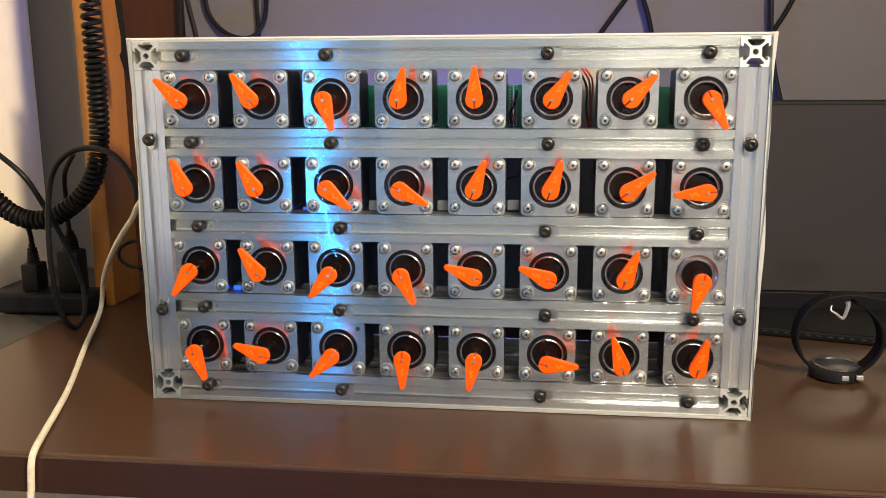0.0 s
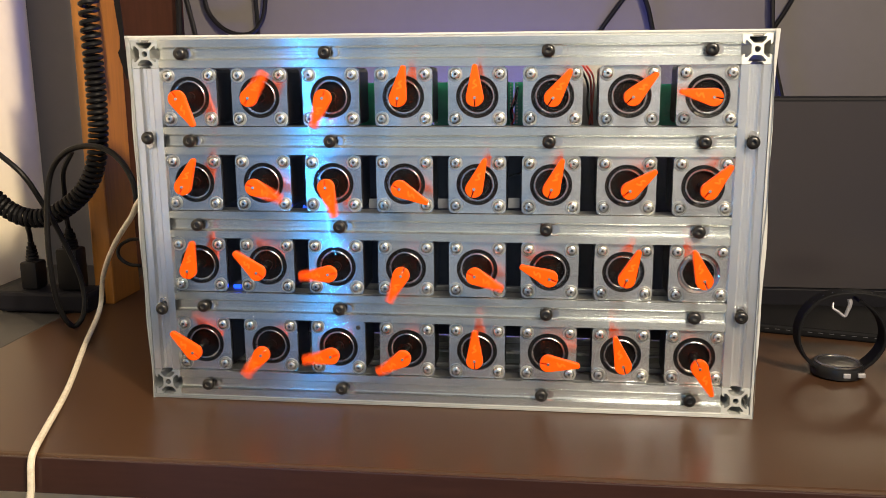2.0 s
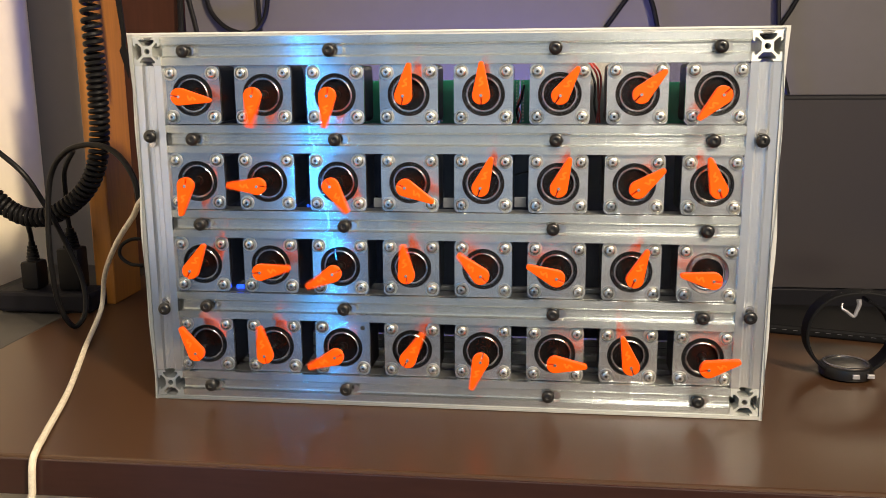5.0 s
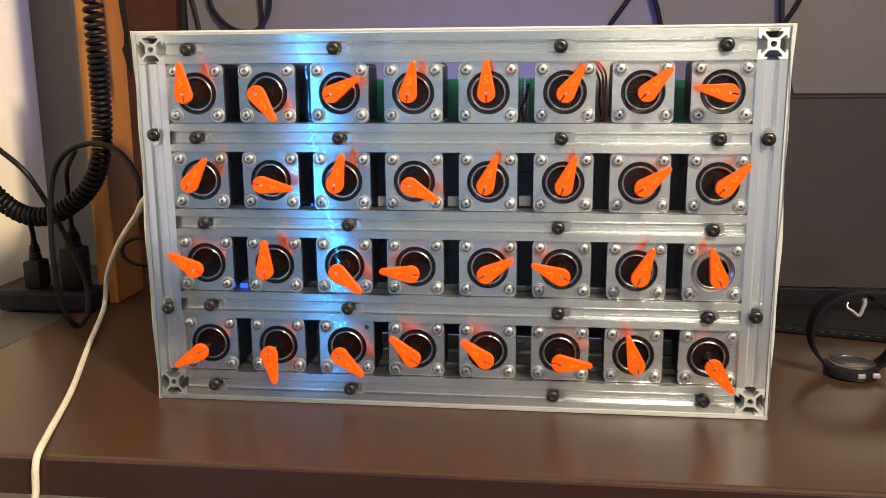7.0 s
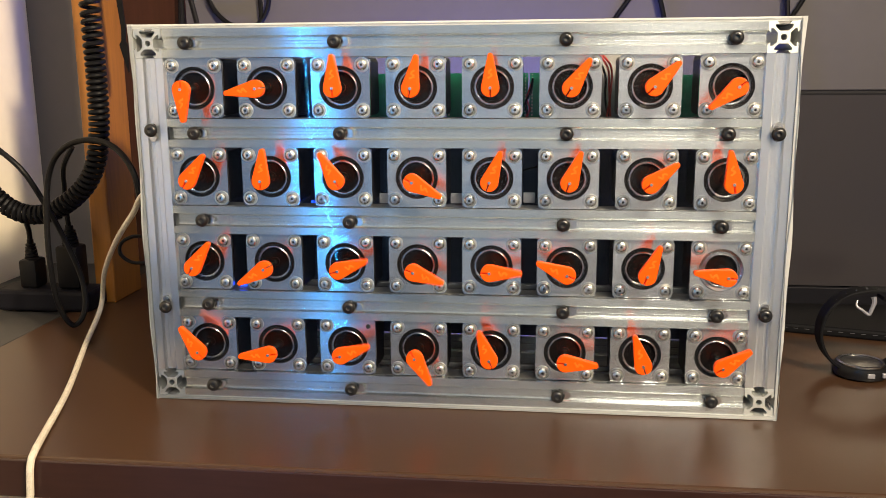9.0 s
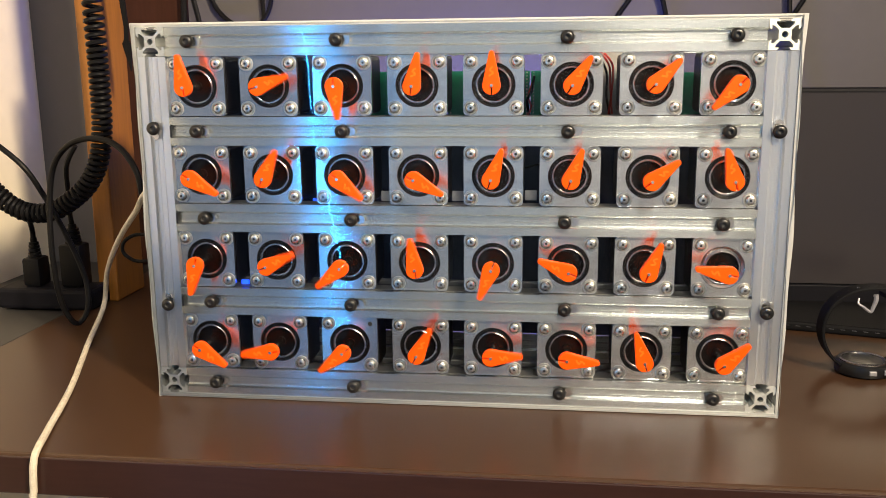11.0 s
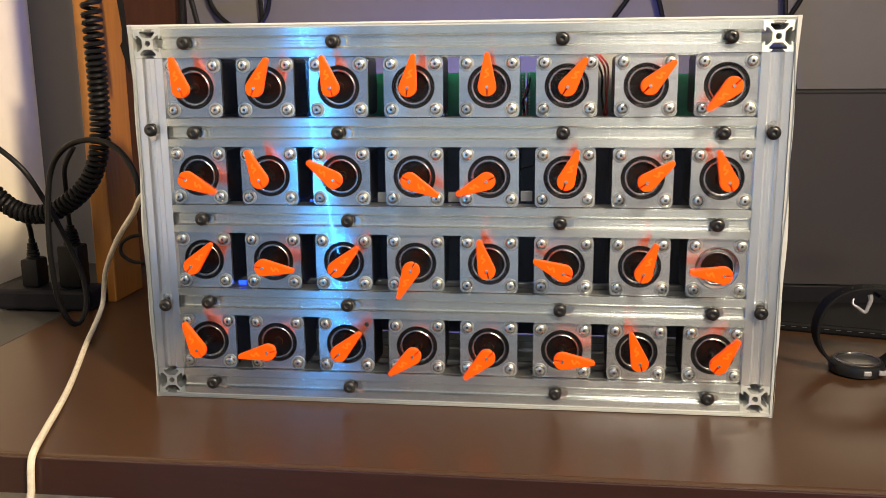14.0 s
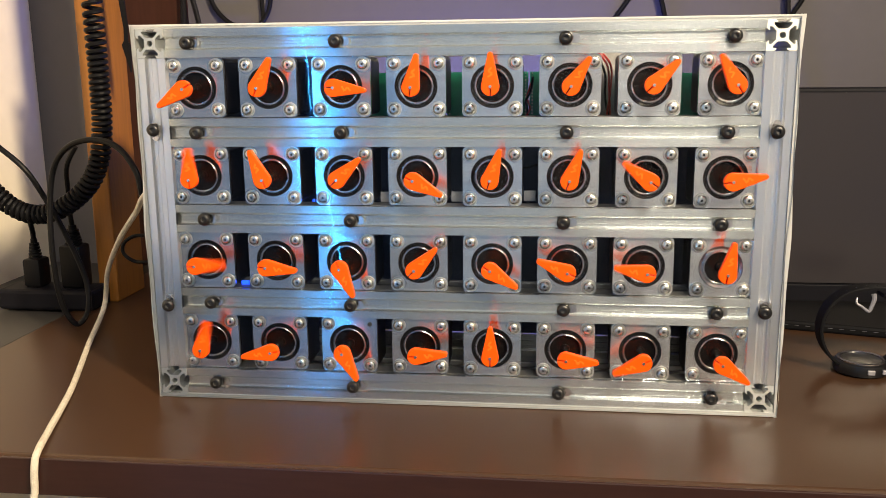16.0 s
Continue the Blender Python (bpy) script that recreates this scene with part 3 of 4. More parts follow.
    for k, z in ((1, 0.0935), (2, 0.0315)):
        part("tie_rod", box(bmesh.new(), -0.203, 0.203, 0.030, 0.0345, z - 0.0105, z - 0.0065, 0.0008), ROD, case, "plain aluminium strip")
    return case


# ---- things on and behind the desk ----
def thing(name, bm, mat, label, category, smooth=True, group=""):
    return tagged(mesh_object(name, bm, mat, None, smooth), label, category, group)


def upright_board():
    s = tagged(new("shelf_side"), "orange-stained pine shelf side standing on the desk", "shelf")
    part("board", box(bmesh.new(), -0.4115, -0.390, 0.262, 0.325, 0.0, 1.2, 0.002), WOOD, s)
    part("back_board", box(bmesh.new(), -0.50, -0.371, 0.441, 0.457, 0.0, 1.2, 0.001), WOOD_DARK, s, "dark red-brown board")


def side_table():
    s = tagged(new("side_table"), "white side table against the desk end, coloured dark as in shade", "table")
    # white top and panel drawn near-black, shade included in the colour
    part("tabletop", box(bmesh.new(), -0.575, -0.4255, -0.6, 0.457, -0.03, -0.002, 0.002), SIDE_SHADED, s)
    part("side_panel", box(bmesh.new(), -0.575, -0.4255, -0.58, -0.56, -0.75, -0.03), SIDE_SHADED, s)


def monitor():
    s = tagged(new("monitor"), "switched-off black monitor standing low on the desk", "monitor")
    part("housing", box(bmesh.new(), 0.283, 0.90, 0.300, 0.330, 0.0, 0.220, 0.003), BEZEL, s)
    part("screen", box(bmesh.new(), 0.287, 0.894, 0.2984, 0.2997, 0.026, 0.2155), SCREEN, s, "dark glossy screen")
    part("chin", box(bmesh.new(), 0.287, 0.894, 0.2965, 0.2997, 0.002, 0.0245, 0.001), BEZEL, s, "black lower bezel")


def desk_mat():
    s = tagged(new("keyboard_cover"), "flat black folded cover with white stitching before the monitor", "cover")
    m = pose(0.283, 0.222, 0, 0, 0, -15)
    s.matrix_basis = m
    back = m.inverted()
    a, b = m @ Vector((-0.01, -0.004, 0)), m @ Vector((0.40, -0.004, 0))
    outline = [tuple((back @ Vector(p)).xy) for p in ((a.x, a.y, 0), (b.x, b.y, 0), (b.x + 0.02, 0.294, 0), (a.x, 0.294, 0))]
    bm = outline_solid(bmesh.new(), [outline], 0.009, lambda u, v, w: (u, v, w))
    bmesh.ops.bevel(bm, geom=[e for e in bm.edges if e.calc_face_angle(0) > 1.0], offset=0.0025, segments=2, affect="EDGES", profile=0.5)
    part("flap", bm, STRAP, s)
    bm = bmesh.new()
    for k in range(42):
        box(bm, k * 0.0095 - 0.006, k * 0.0095 - 0.002, -0.0043, -0.0037, 0.0050, 0.0055)
    tagged(part("stitching", bm, STITCH, s, "row of white stitches"), kind="stuff")


def helix(pts, radius, pitch, wire):
    """A coiled cord along a smooth line."""
    P = [Vector(p) for p in pts]
    line = []
    for i in range(len(P) - 1):
        p0, p1, p2, p3 = P[max(i - 1, 0)], P[i], P[i + 1], P[min(i + 2, len(P) - 1)]
        for k in range(24):
            t = k / 24
            line.append(0.5 * ((2 * p1) + (p2 - p0) * t + (2 * p0 - 5 * p1 + 4 * p2 - p3) * t * t + (3 * p1 - p0 - 3 * p2 + p3) * t ** 3))
    line.append(P[-1])
    out, turn, side, walked = [], 0.0, Vector((1, 0, 0)), 0.0
    for a, c in zip(line, line[1:]):
        d = (c - a).normalized()
        side = (side - d * side.dot(d)).normalized()
        other = d.cross(side)
        length = (c - a).length
        n = max(2, int(length / pitch(walked) * 14))
        for k in range(n):
            w = length * k / n
            turn += 2 * math.pi * (length / n) / pitch(walked + w)
            out.append(a + d * w + radius * (math.cos(turn) * side + math.sin(turn) * other))
        walked += length
    bm = bmesh.new()
    tube(bm, out, wire, 7, 1)
    return bm


def eased(pts):
    """Adds points near the inner ends of long stretches, so that the line stays smooth there."""
    P = [Vector(p) for p in pts]
    out = [P[0]]
    for i, (a, c) in enumerate(zip(P, P[1:])):
        length = (c - a).length
        if length > 0.09:
            if i > 0:
                out.append(a + (c - a) * 0.04 / length)
            if i < len(P) - 2:
                out.append(c - (c - a) * 0.04 / length)
        out.append(c)
    return out


def cables():
    coil = [(-0.3575, 0.2, 0.3241), (-0.3589, 0.2, 0.3085), (-0.3588, 0.2, 0.277), (-0.3585, 0.2, 0.2342), (-0.3599, 0.2, 0.1905),
            (-0.3663, 0.2, 0.1572), (-0.3815, 0.2, 0.1317), (-0.4072, 0.2, 0.1125), (-0.4308, 0.2, 0.1053), (-0.4547, 0.2, 0.1096), (-0.4772, 0.2, 0.1266), (-0.495, 0.2, 0.15)]
    c = tagged(new("coiled_cord"), "black coiled cord hanging before the shelf side", "cord")
    part("coil", helix(coil, 0.0078, lambda w: 0.0088 if w < 0.03 else (0.0070 if w < 0.06 else 0.0056), 0.0023), BLACK_RUBBER, c, "", True)
    part("lead", tube(bmesh.new(), [(-0.352, 0.2, 0.60), (-0.352, 0.2, 0.38), (-0.352, 0.2, 0.345), (-0.351, 0.2, 0.33), (-0.3525, 0.2, 0.318), (-0.356, 0.195, 0.312)], 0.0022, 8), BLACK_RUBBER, c, "thin straight lead", True)
    loop = [(-0.4455, 0.16, 0.1781), (-0.4192, 0.16, 0.1557), (-0.4079, 0.17, 0.1272), (-0.3957, 0.18, 0.0893), (-0.3801, 0.18, 0.0467), (-0.3744, 0.17, 0.0177),
            (-0.3817, 0.16, 0.0059), (-0.3886, 0.15, 0.0285), (-0.3872, 0.14, 0.0726), (-0.3852, 0.14, 0.1212), (-0.3777, 0.14, 0.1583), (-0.3547, 0.13, 0.1792),
            (-0.3246, 0.12, 0.1852), (-0.2991, 0.11, 0.1783), (-0.2802, 0.1, 0.1588), (-0.2747, 0.1, 0.1291), (-0.268, 0.12, 0.09), (-0.262, 0.15, 0.04), (-0.25, 0.19, 0.004)]
    thing("power_cable", tube(bmesh.new(), loop, 0.0026, 10, 10), BLACK_RUBBER, "black power cable in a loose loop beside the case", "cable")
    small = [(-0.30, 0.22, 0.082), (-0.3177, 0.2, 0.0851), (-0.3355, 0.2, 0.0848), (-0.3474, 0.2, 0.0777), (-0.3488, 0.2, 0.0672), (-0.3375, 0.2, 0.0593), (-0.3197, 0.2, 0.0585), (-0.30, 0.21, 0.05), (-0.28, 0.22, 0.003)]
    thing("thin_cable", tube(bmesh.new(), small, 0.0018, 8, 8), BLACK_RUBBER, "thin black cable curled beside the case", "cable")
    for pts, r in (([(-0.3435, 0.453, 0.60), (-0.3426, 0.453, 0.3435), (-0.3364, 0.453, 0.317), (-0.3147, 0.45, 0.2967), (-0.2866, 0.45, 0.2925), (-0.2702, 0.453, 0.3096), (-0.2645, 0.453, 0.3424), (-0.262, 0.453, 0.60)], 0.0028),
                   ([(-0.28, 0.455, 0.60), (-0.2785, 0.455, 0.3426), (-0.2768, 0.455, 0.2897), (-0.279, 0.455, 0.15), (-0.28, 0.455, 0.004)], 0.0026),
                   ([(0.30, 0.455, 0.52), (0.1678, 0.455, 0.336), (0.1495, 0.455, 0.3112), (0.131, 0.455, 0.2828), (0.10, 0.455, 0.22), (0.08, 0.455, 0.004)], 0.0027),
                   ([(0.172, 0.452, 0.60), (0.1837, 0.452, 0.3358), (0.191, 0.452, 0.3107), (0.1974, 0.452, 0.279), (0.20, 0.452, 0.15), (0.20, 0.452, 0.004)], 0.0030),
                   ([(0.326, 0.452, 0.60), (0.3272, 0.452, 0.3337), (0.33, 0.452, 0.2904), (0.3367, 0.452, 0.2464), (0.3467, 0.452, 0.2081), (0.36, 0.452, 0.10), (0.36, 0.452, 0.004)], 0.0028),
                   ([(0.45, 0.456, 0.52), (0.3548, 0.456, 0.3333), (0.344, 0.456, 0.312), (0.3301, 0.4555, 0.2892), (0.315, 0.456, 0.26), (0.29, 0.456, 0.2), (0.28, 0.456, 0.004)], 0.0026),
                   ([(-0.366, 0.432, 0.60), (-0.366, 0.432, 0.3407), (-0.368, 0.432, 0.28), (-0.36, 0.432, 0.004)], 0.0036),
                   ([(-0.360, 0.428, 0.60), (-0.356, 0.428, 0.3406), (-0.346, 0.428, 0.289), (-0.34, 0.428, 0.004)], 0.0030)):
        thing("wall_cable", tube(bmesh.new(), eased(pts), r, 8, 8), BLACK_RUBBER, "black cable hanging down the back wall", "cable", True, "cables on the wall")
    cord = [(-0.22, 0.14, 0.165), (-0.2548, 0.06, 0.1521), (-0.2795, 0.09, 0.1256), (-0.3171, 0.13, 0.0932), (-0.3512, 0.17, 0.0555), (-0.366, 0.185, 0.017), (-0.343, 0.1092, 0.0029), (-0.2997, 0.0021, 0.0029),
            (-0.2723, -0.0773, 0.0030), (-0.262, -0.1075, 0.0026), (-0.2616, -0.1134, -0.004), (-0.2627, -0.1145, -0.0211), (-0.2644, -0.115, -0.06), (-0.264, -0.115, -0.3)]
    cord[1] = (-0.247, 0.06, 0.1521)
    thing("pale_cord", tube(bmesh.new(), cord, 0.0024, 10, 10), WHITE_CORD, "pale braided cord running over the desk edge", "cord")
    # hanging strap with a pointed end
    bm = bmesh.new()
    line = [(-0.352, 0.34, 0.006), (-0.3494, 0.3055, 0.0055), (-0.3476, 0.284, 0.0045), (-0.3485, 0.272, 0.0040), (-0.3487, 0.268, 0.0085), (-0.3475, 0.259, 0.0062), (-0.3455, 0.2415, 0.0006)]
    rows = [[bm.verts.new((x + dx, 0.24 + dy, z)) for dx, dy in ((-w / 2, 0), (w / 2, 0), (w / 2, 0.0016), (-w / 2, 0.0016))] for x, z, w in [(-0.353, 0.60, 0.006)] + line]
    for a, c in zip(rows, rows[1:]):
        for k in range(4):
            bm.faces.new((a[k], a[(k + 1) % 4], c[(k + 1) % 4], c[k]))
    bm.faces.new(rows[0])
    bm.faces.new(rows[-1])
    thing("hanging_strap", bm, STRAP, "thin black strap with a pointed end", "strap", False)


def power_strip():
    s = tagged(new("power_strip"), "black power strip with two plugs in it", "power strip")
    part("body", box(bmesh.new(), -0.503, -0.398, 0.222, 0.262, 0.0, 0.022, 0.004), BEZEL, s)
    def plug(x, h, w):
        bm = box(bmesh.new(), x - w, x + w, 0.231, 0.253, 0.0222, 0.0222 + h, 0.003)
        for k in range(5):
            r = w * (0.72 - 0.05 * k)
            lathe(bm, [(r, 0.0222 + h + 0.0035 * k - 0.001), (r, 0.0222 + h + 0.0035 * k + 0.0015)], 14, "Z", (x, 0.242, 0))
        lathe(bm, [(w * 0.42, 0.02 + h), (w * 0.34, 0.0222 + h + 0.02)], 12, "Z", (x, 0.242, 0))
        return bm
    part("plug", plug(-0.468, 0.030, 0.0095), BLACK_RUBBER, s, "black ribbed plug", True)
    part("plug", plug(-0.424, 0.045, 0.012), BLACK_RUBBER, s, "black ribbed plug", True)
    part("plug_lead", tube(bmesh.new(), [(-0.468, 0.242, 0.070), (-0.467, 0.240, 0.080), (-0.462, 0.23, 0.089), (-0.452, 0.212, 0.099)], 0.0026, 8), BLACK_RUBBER, s, "black lead", True)
    part("plug_lead", tube(bmesh.new(), [(-0.424, 0.242, 0.085), (-0.424, 0.24, 0.10), (-0.421, 0.235, 0.125), (-0.414, 0.225, 0.15), (-0.40, 0.22, 0.17)], 0.0026, 8), BLACK_RUBBER, s, "black lead", True)


def wrist_watch():
    s = tagged(new("wrist_watch"), "black wrist watch with its strap closed, standing on the desk", "watch")
    s.matrix_basis = pose(0.3170, 0.104, 0.0, 0, 0, 0)

    def band(line, widths, thick=0.0024):
        P = [Vector((x, 0, z)) for x, z in line]
        pts = []
        for i in range(len(P) - 1):
            p0, p1, p2, p3 = P[max(i - 1, 0)], P[i], P[i + 1], P[min(i + 2, len(P) - 1)]
            for k in range(8):
                t = k / 8
                pts.append(0.5 * ((2 * p1) + (p2 - p0) * t + (2 * p0 - 5 * p1 + 4 * p2 - p3) * t * t + (3 * p1 - p0 - 3 * p2 + p3) * t ** 3))
        pts.append(P[-1])
        bm, rows = bmesh.new(), []
        for i, p in enumerate(pts):
            d = (pts[min(i + 1, len(pts) - 1)] - pts[max(i - 1, 0)]).normalized()
            out = Vector((-d.z, 0, d.x)) * thick / 2
            f = i / (len(pts) - 1)
            w = widths[0] + (widths[1] - widths[0]) * f
            rows.append([bm.verts.new(p + o + Vector((0, y, 0))) for o, y in ((out, -w * 0.92), (out, w * 0.92), (out * 0.3, w), (-out, w), (-out, -w), (out * 0.3, -w))])
        for a, c in zip(rows, rows[1:]):
            for k in range(6):
                bm.faces.new((a[k], a[(k + 1) % 6], c[(k + 1) % 6], c[k]))
        bm.faces.new(rows[0])
        bm.faces.new(rows[-1])
        return bm
    part("strap", band([(-0.0150, 0.0057), (-0.0254, 0.0135), (-0.0329, 0.0270), (-0.0337, 0.0418), (-0.0282, 0.0557), (-0.0169, 0.0657), (-0.0028, 0.0700), (0.0132, 0.0705), (0.0320, 0.0674), (0.0526, 0.0635), (0.0733, 0.0579)], (0.0085, 0.0072)), STRAP, s, "black silicone strap with holes", True)
    part("strap", band([(0.0150, 0.0057), (0.0254, 0.0144), (0.0324, 0.0261), (0.0329, 0.0391), (0.0282, 0.0505), (0.0193, 0.0596), (0.0103, 0.0648)], (0.0085, 0.0072)), STRAP, s, "short black silicone buckle strap", True)
    bm = bmesh.new()
    for x, z in ((-0.0226, 0.0626), (-0.0155, 0.0674), (-0.0085, 0.0702), (-0.0009, 0.0715), (0.0066, 0.0718), (0.0141, 0.0715), (0.0216, 0.0705)):
        lathe(bm, [(0.0009, z - 0.0016), (0.0009, z + 0.0002)], 8, "Z", (x, -0.0015, 0))
    tagged(part("strap_holes", bm, STEEL_RING, s, "small round strap holes", True), kind="stuff")
    bm = lathe(bmesh.new(), [(0.0185, 0.0002), (0.0205, 0.0015), (0.0210, 0.006), (0.0200, 0.0098), (0.0180, 0.0108), (0.0178, 0.0104), (0.0120, 0.0112), (0.0004, 0.0116)], 40, "Z")
    case = part("watch_case", bm, CASE_BLACK, s, "round black watch case", True)
    bm = lathe(bmesh.new(), [(0.0182, 0.0100), (0.0182, 0.0116), (0.0168, 0.0122), (0.0158, 0.0116), (0.0158, 0.0106)], 40, "Z")
    part("bezel_ring", bm, STEEL_RING, case, "steel ring", True)
    for x in (-0.0015, 0.0105):
        part("button", box(bmesh.new(), x, x + 0.0058, -0.0222 + abs(x) * 0.25, -0.0195 + abs(x) * 0.25, 0.0040, 0.0078, 0.0006), SILVER, case, "bright side button")
    part("buckle", tube(bmesh.new(), [(-0.0095, -0.008, 0.0633), (-0.0102, -0.0095, 0.0594), (-0.0065, -0.0100, 0.0568), (-0.0010, -0.010, 0.0530), (0.0010, -0.010, 0.0570), (0.0026, -0.010, 0.0630), (0.0020, -0.0095, 0.0668)], lambda t: 0.0006 + 0.0014 * t, 8), SILVER, s, "pale buckle", True)


def cable_plug():
    """Plug of a cable that lies beside the watch."""
    s = tagged(new("cable_plug"), "short black cable plug lying on the desk beside the watch", "plug")
    part("body", tube(bmesh.new(), [(0.364, 0.112, 0.0112), (0.380, 0.110, 0.0112), (0.400, 0.106, 0.0112), (0.420, 0.102, 0.0112)], lambda t: 0.0075 + 0.0036 * min(1, 3 * t), 14), BEZEL, s, "", True)
    part("lead", tube(bmesh.new(), [(0.419, 0.102, 0.009), (0.45, 0.10, 0.005), (0.50, 0.12, 0.0027), (0.60, 0.16, 0.0027)], 0.0025, 8), BLACK_RUBBER, s, "thin black lead", True)


def ceiling_light():
    s = tagged(new("ceiling_light"), "square white glowing ceiling light", "ceiling light")
    part("frame", box(bmesh.new(), 0.21, 0.69, -1.89, -1.41, 1.715, 1.749, 0.004), CEIL, s)
    part("diffuser", box(bmesh.new(), 0.23, 0.67, -1.87, -1.43, 1.70, 1.714, 0.003), LAMP_GLOW, s, "glowing white diffuser")


def floor_lamp():
    s = tagged(new("floor_lamp"), "floor lamp with a glowing square shade", "floor lamp")
    m = look((0.961, -1.131, 1.057), (-0.578, 0.40, 0.25))
    part("shade", box(bmesh.new(), -0.12, 0.12, -0.12, 0.12, 0.02, 0.05, 0.004), CEIL, s, "pale shade", False, m)
    part("pole", tube(bmesh.new(), [(0.990, -1.160, 1.074), (1.03, -1.20, 1.12), (1.11, -1.28, 1.12), (1.16, -1.33, 1.0), (1.16, -1.33, 0.0), (1.16, -1.33, -0.73)], 0.012, 12), BLACK_METAL, s, "black pole", True)
    part("foot", lathe(bmesh.new(), [(0.14, -0.7499), (0.14, -0.74), (0.12, -0.73)], 32, "Z", (1.16, -1.33, 0)), BLACK_METAL, s, "round black foot", True)


# ---- what moves: the pointers ----
def step(t0, angles):
    """Readings a tenth of a second apart, clockwise degrees from upright."""
    return [(t0 + 0.1 * i, a) for i, a in enumerate(angles)]


def unwound(runs):
    """One clockwise turning angle over the whole clip, carried across the gaps at the usual pace."""
    out = []
    for run in runs:
        for i, (t, a) in enumerate(run):
            if not out:
                out.append((t, a))
                continue
            t0, a0 = out[-1]
            d = (a - a0 + 30) % 360 - 30
            if t - t0 > 1.0:
                before = [q for q in out if q[0] >= t0 - 1.5]
                pace = (before[-1][1] - before[0][1]) / max(0.1, before[-1][0] - before[0][0])
                d += 360 * max(0, round((pace * (t - t0) - d) / 360))
            out.append((t, a0 + d))
    return out


def turn_pointer(r, c, *runs):
    line = unwound(runs)
    if line[-1][0] < 16:
        line.append((16.0, line[-1][1]))
    rows = []
    for (t0, a0), (t1, a1) in zip(line, line[1:]):
        n = max(1, min(math.ceil(abs(a1 - a0) / 45), round((t1 - t0) * 30)))
        rows += [(t0 + (t1 - t0) * k / n, a0 + (a1 - a0) * k / n) for k in range(n)]
    rows.append(line[-1])
    walk(POINTERS[r, c], [(t, pose(0, -0.0254, 0, 0, a, 0)) for t, a in rows])


def motions():
    for (r, c), a in {(1, 4): 11, (1, 5): 0, (1, 6): 33, (1, 7): 45, (2, 4): 117, (2, 6): 20, (3, 6): 292, (4, 6): 93}.items():
        turn_pointer(r, c, [(0, a), (16, a)])
    turn_pointer(1, 1, step(0, [312, 312, 312, 312, 312, 345, 60, 60, 58, 60, 95, 150, 150, 150, 150, 150, 150, 150, 150, 150, 150, 150, 150, 150, 165, 258, 258, 258, 258, 280, 352, 352, 352, 352, 352, 352, 352, 352, 352, 352, 352, 352, 352]),
                 step(6.3, [268, 270, 270, 270, 285, 355, 355, 355, 355, 355, 355, 355, 355, 355, 355, 355, 355, 355, 355, 45, 92, 92, 92, 95, 165, 180, 180, 180, 180, 178]),
                 step(11.3, [15, 15, 15, 15, 15, 15, 15, 45, 135, 133, 135, 138, 180, 250, 250, 250, 250, 250, 250, 250, 250, 250, 250, 250, 250, 250, 255, 345, 355, 355, 355, 10, 90, 90, 110, 160, 180, 200, 208, 275, 290, 350, 5, 60, 135, 180, 222, 238]))
    turn_pointer(1, 2, step(0, [325, 325, 325, 325, 325, 325, 325, 345, 125, 270, 340, 125, 275, 55, 215, 0, 145, 240, 240, 255, 35, 95, 95, 145, 270, 45, 185, 315, 65, 180, 315, 95, 90, 205, 325, 45, 115, 215, 320, 345, 10, 135, 240]),
                 step(6.3, [180, 330, 15, 110, 275, 145, 145, 145, 265, 5, 55, 55, 55, 57, 57, 150, 300, 300, 300, 95, 155, 155, 150, 150, 155, 175, 260, 262, 300, 60]),
                 step(11.3, [190, 270, 345, 55, 130, 205, 280, 350, 65, 145, 205, 280, 345, 25]))
    turn_pointer(1, 3, step(0, [165, 210, 270, 335, 15, 80, 140, 190, 240, 310, 355, 50, 110, 165, 215, 270, 335, 20, 85, 140, 200, 255, 310, 0, 50, 100, 150, 190, 230, 275, 330, 20, 70, 125, 180, 200, 215, 260, 310, 0, 45, 100, 150]),
                 step(6.3, [130, 165, 205, 250, 295, 345, 10, 60, 105, 130, 130, 135, 165, 200, 230, 275, 320, 355, 15, 60, 100, 145, 180, 215, 245, 290, 325, 0, 30, 85]),
                 step(11.3, [310, 345, 0, 20, 60, 90, 125, 150, 180, 200, 220, 250, 285, 315, 345, 0, 30, 60, 95, 125, 155, 180, 200, 230, 260, 290, 330, 345, 5, 30, 65, 90, 95]))
    turn_pointer(2, 1, step(0, [340, 340, 340, 340, 50, 150, 205, 205, 205, 205, 230, 280, 280, 280, 280, 350, 25, 25, 25, 25, 25, 25, 25, 80, 170, 255, 258, 258, 260, 290, 350, 350, 350, 350, 45, 95, 95, 97, 97, 97, 97, 97, 120]),
                 step(6.3, [310, 310, 310, 310, 340, 35, 35, 35, 35, 80, 135, 135, 135, 135, 135, 135, 135, 135, 210, 275, 310, 310, 310, 310, 10, 35, 35, 35, 60, 135]),
                 step(11.3, [180, 180, 182, 180, 180, 185, 235, 325, 25, 25, 25, 25, 90, 150, 150, 155, 155, 215, 262, 262, 262, 262, 262, 262, 262, 300, 5, 115, 125, 125, 125, 140, 195, 197, 230, 280, 320, 340, 30, 135, 160, 250, 330, 60, 140, 220, 310, 0]))
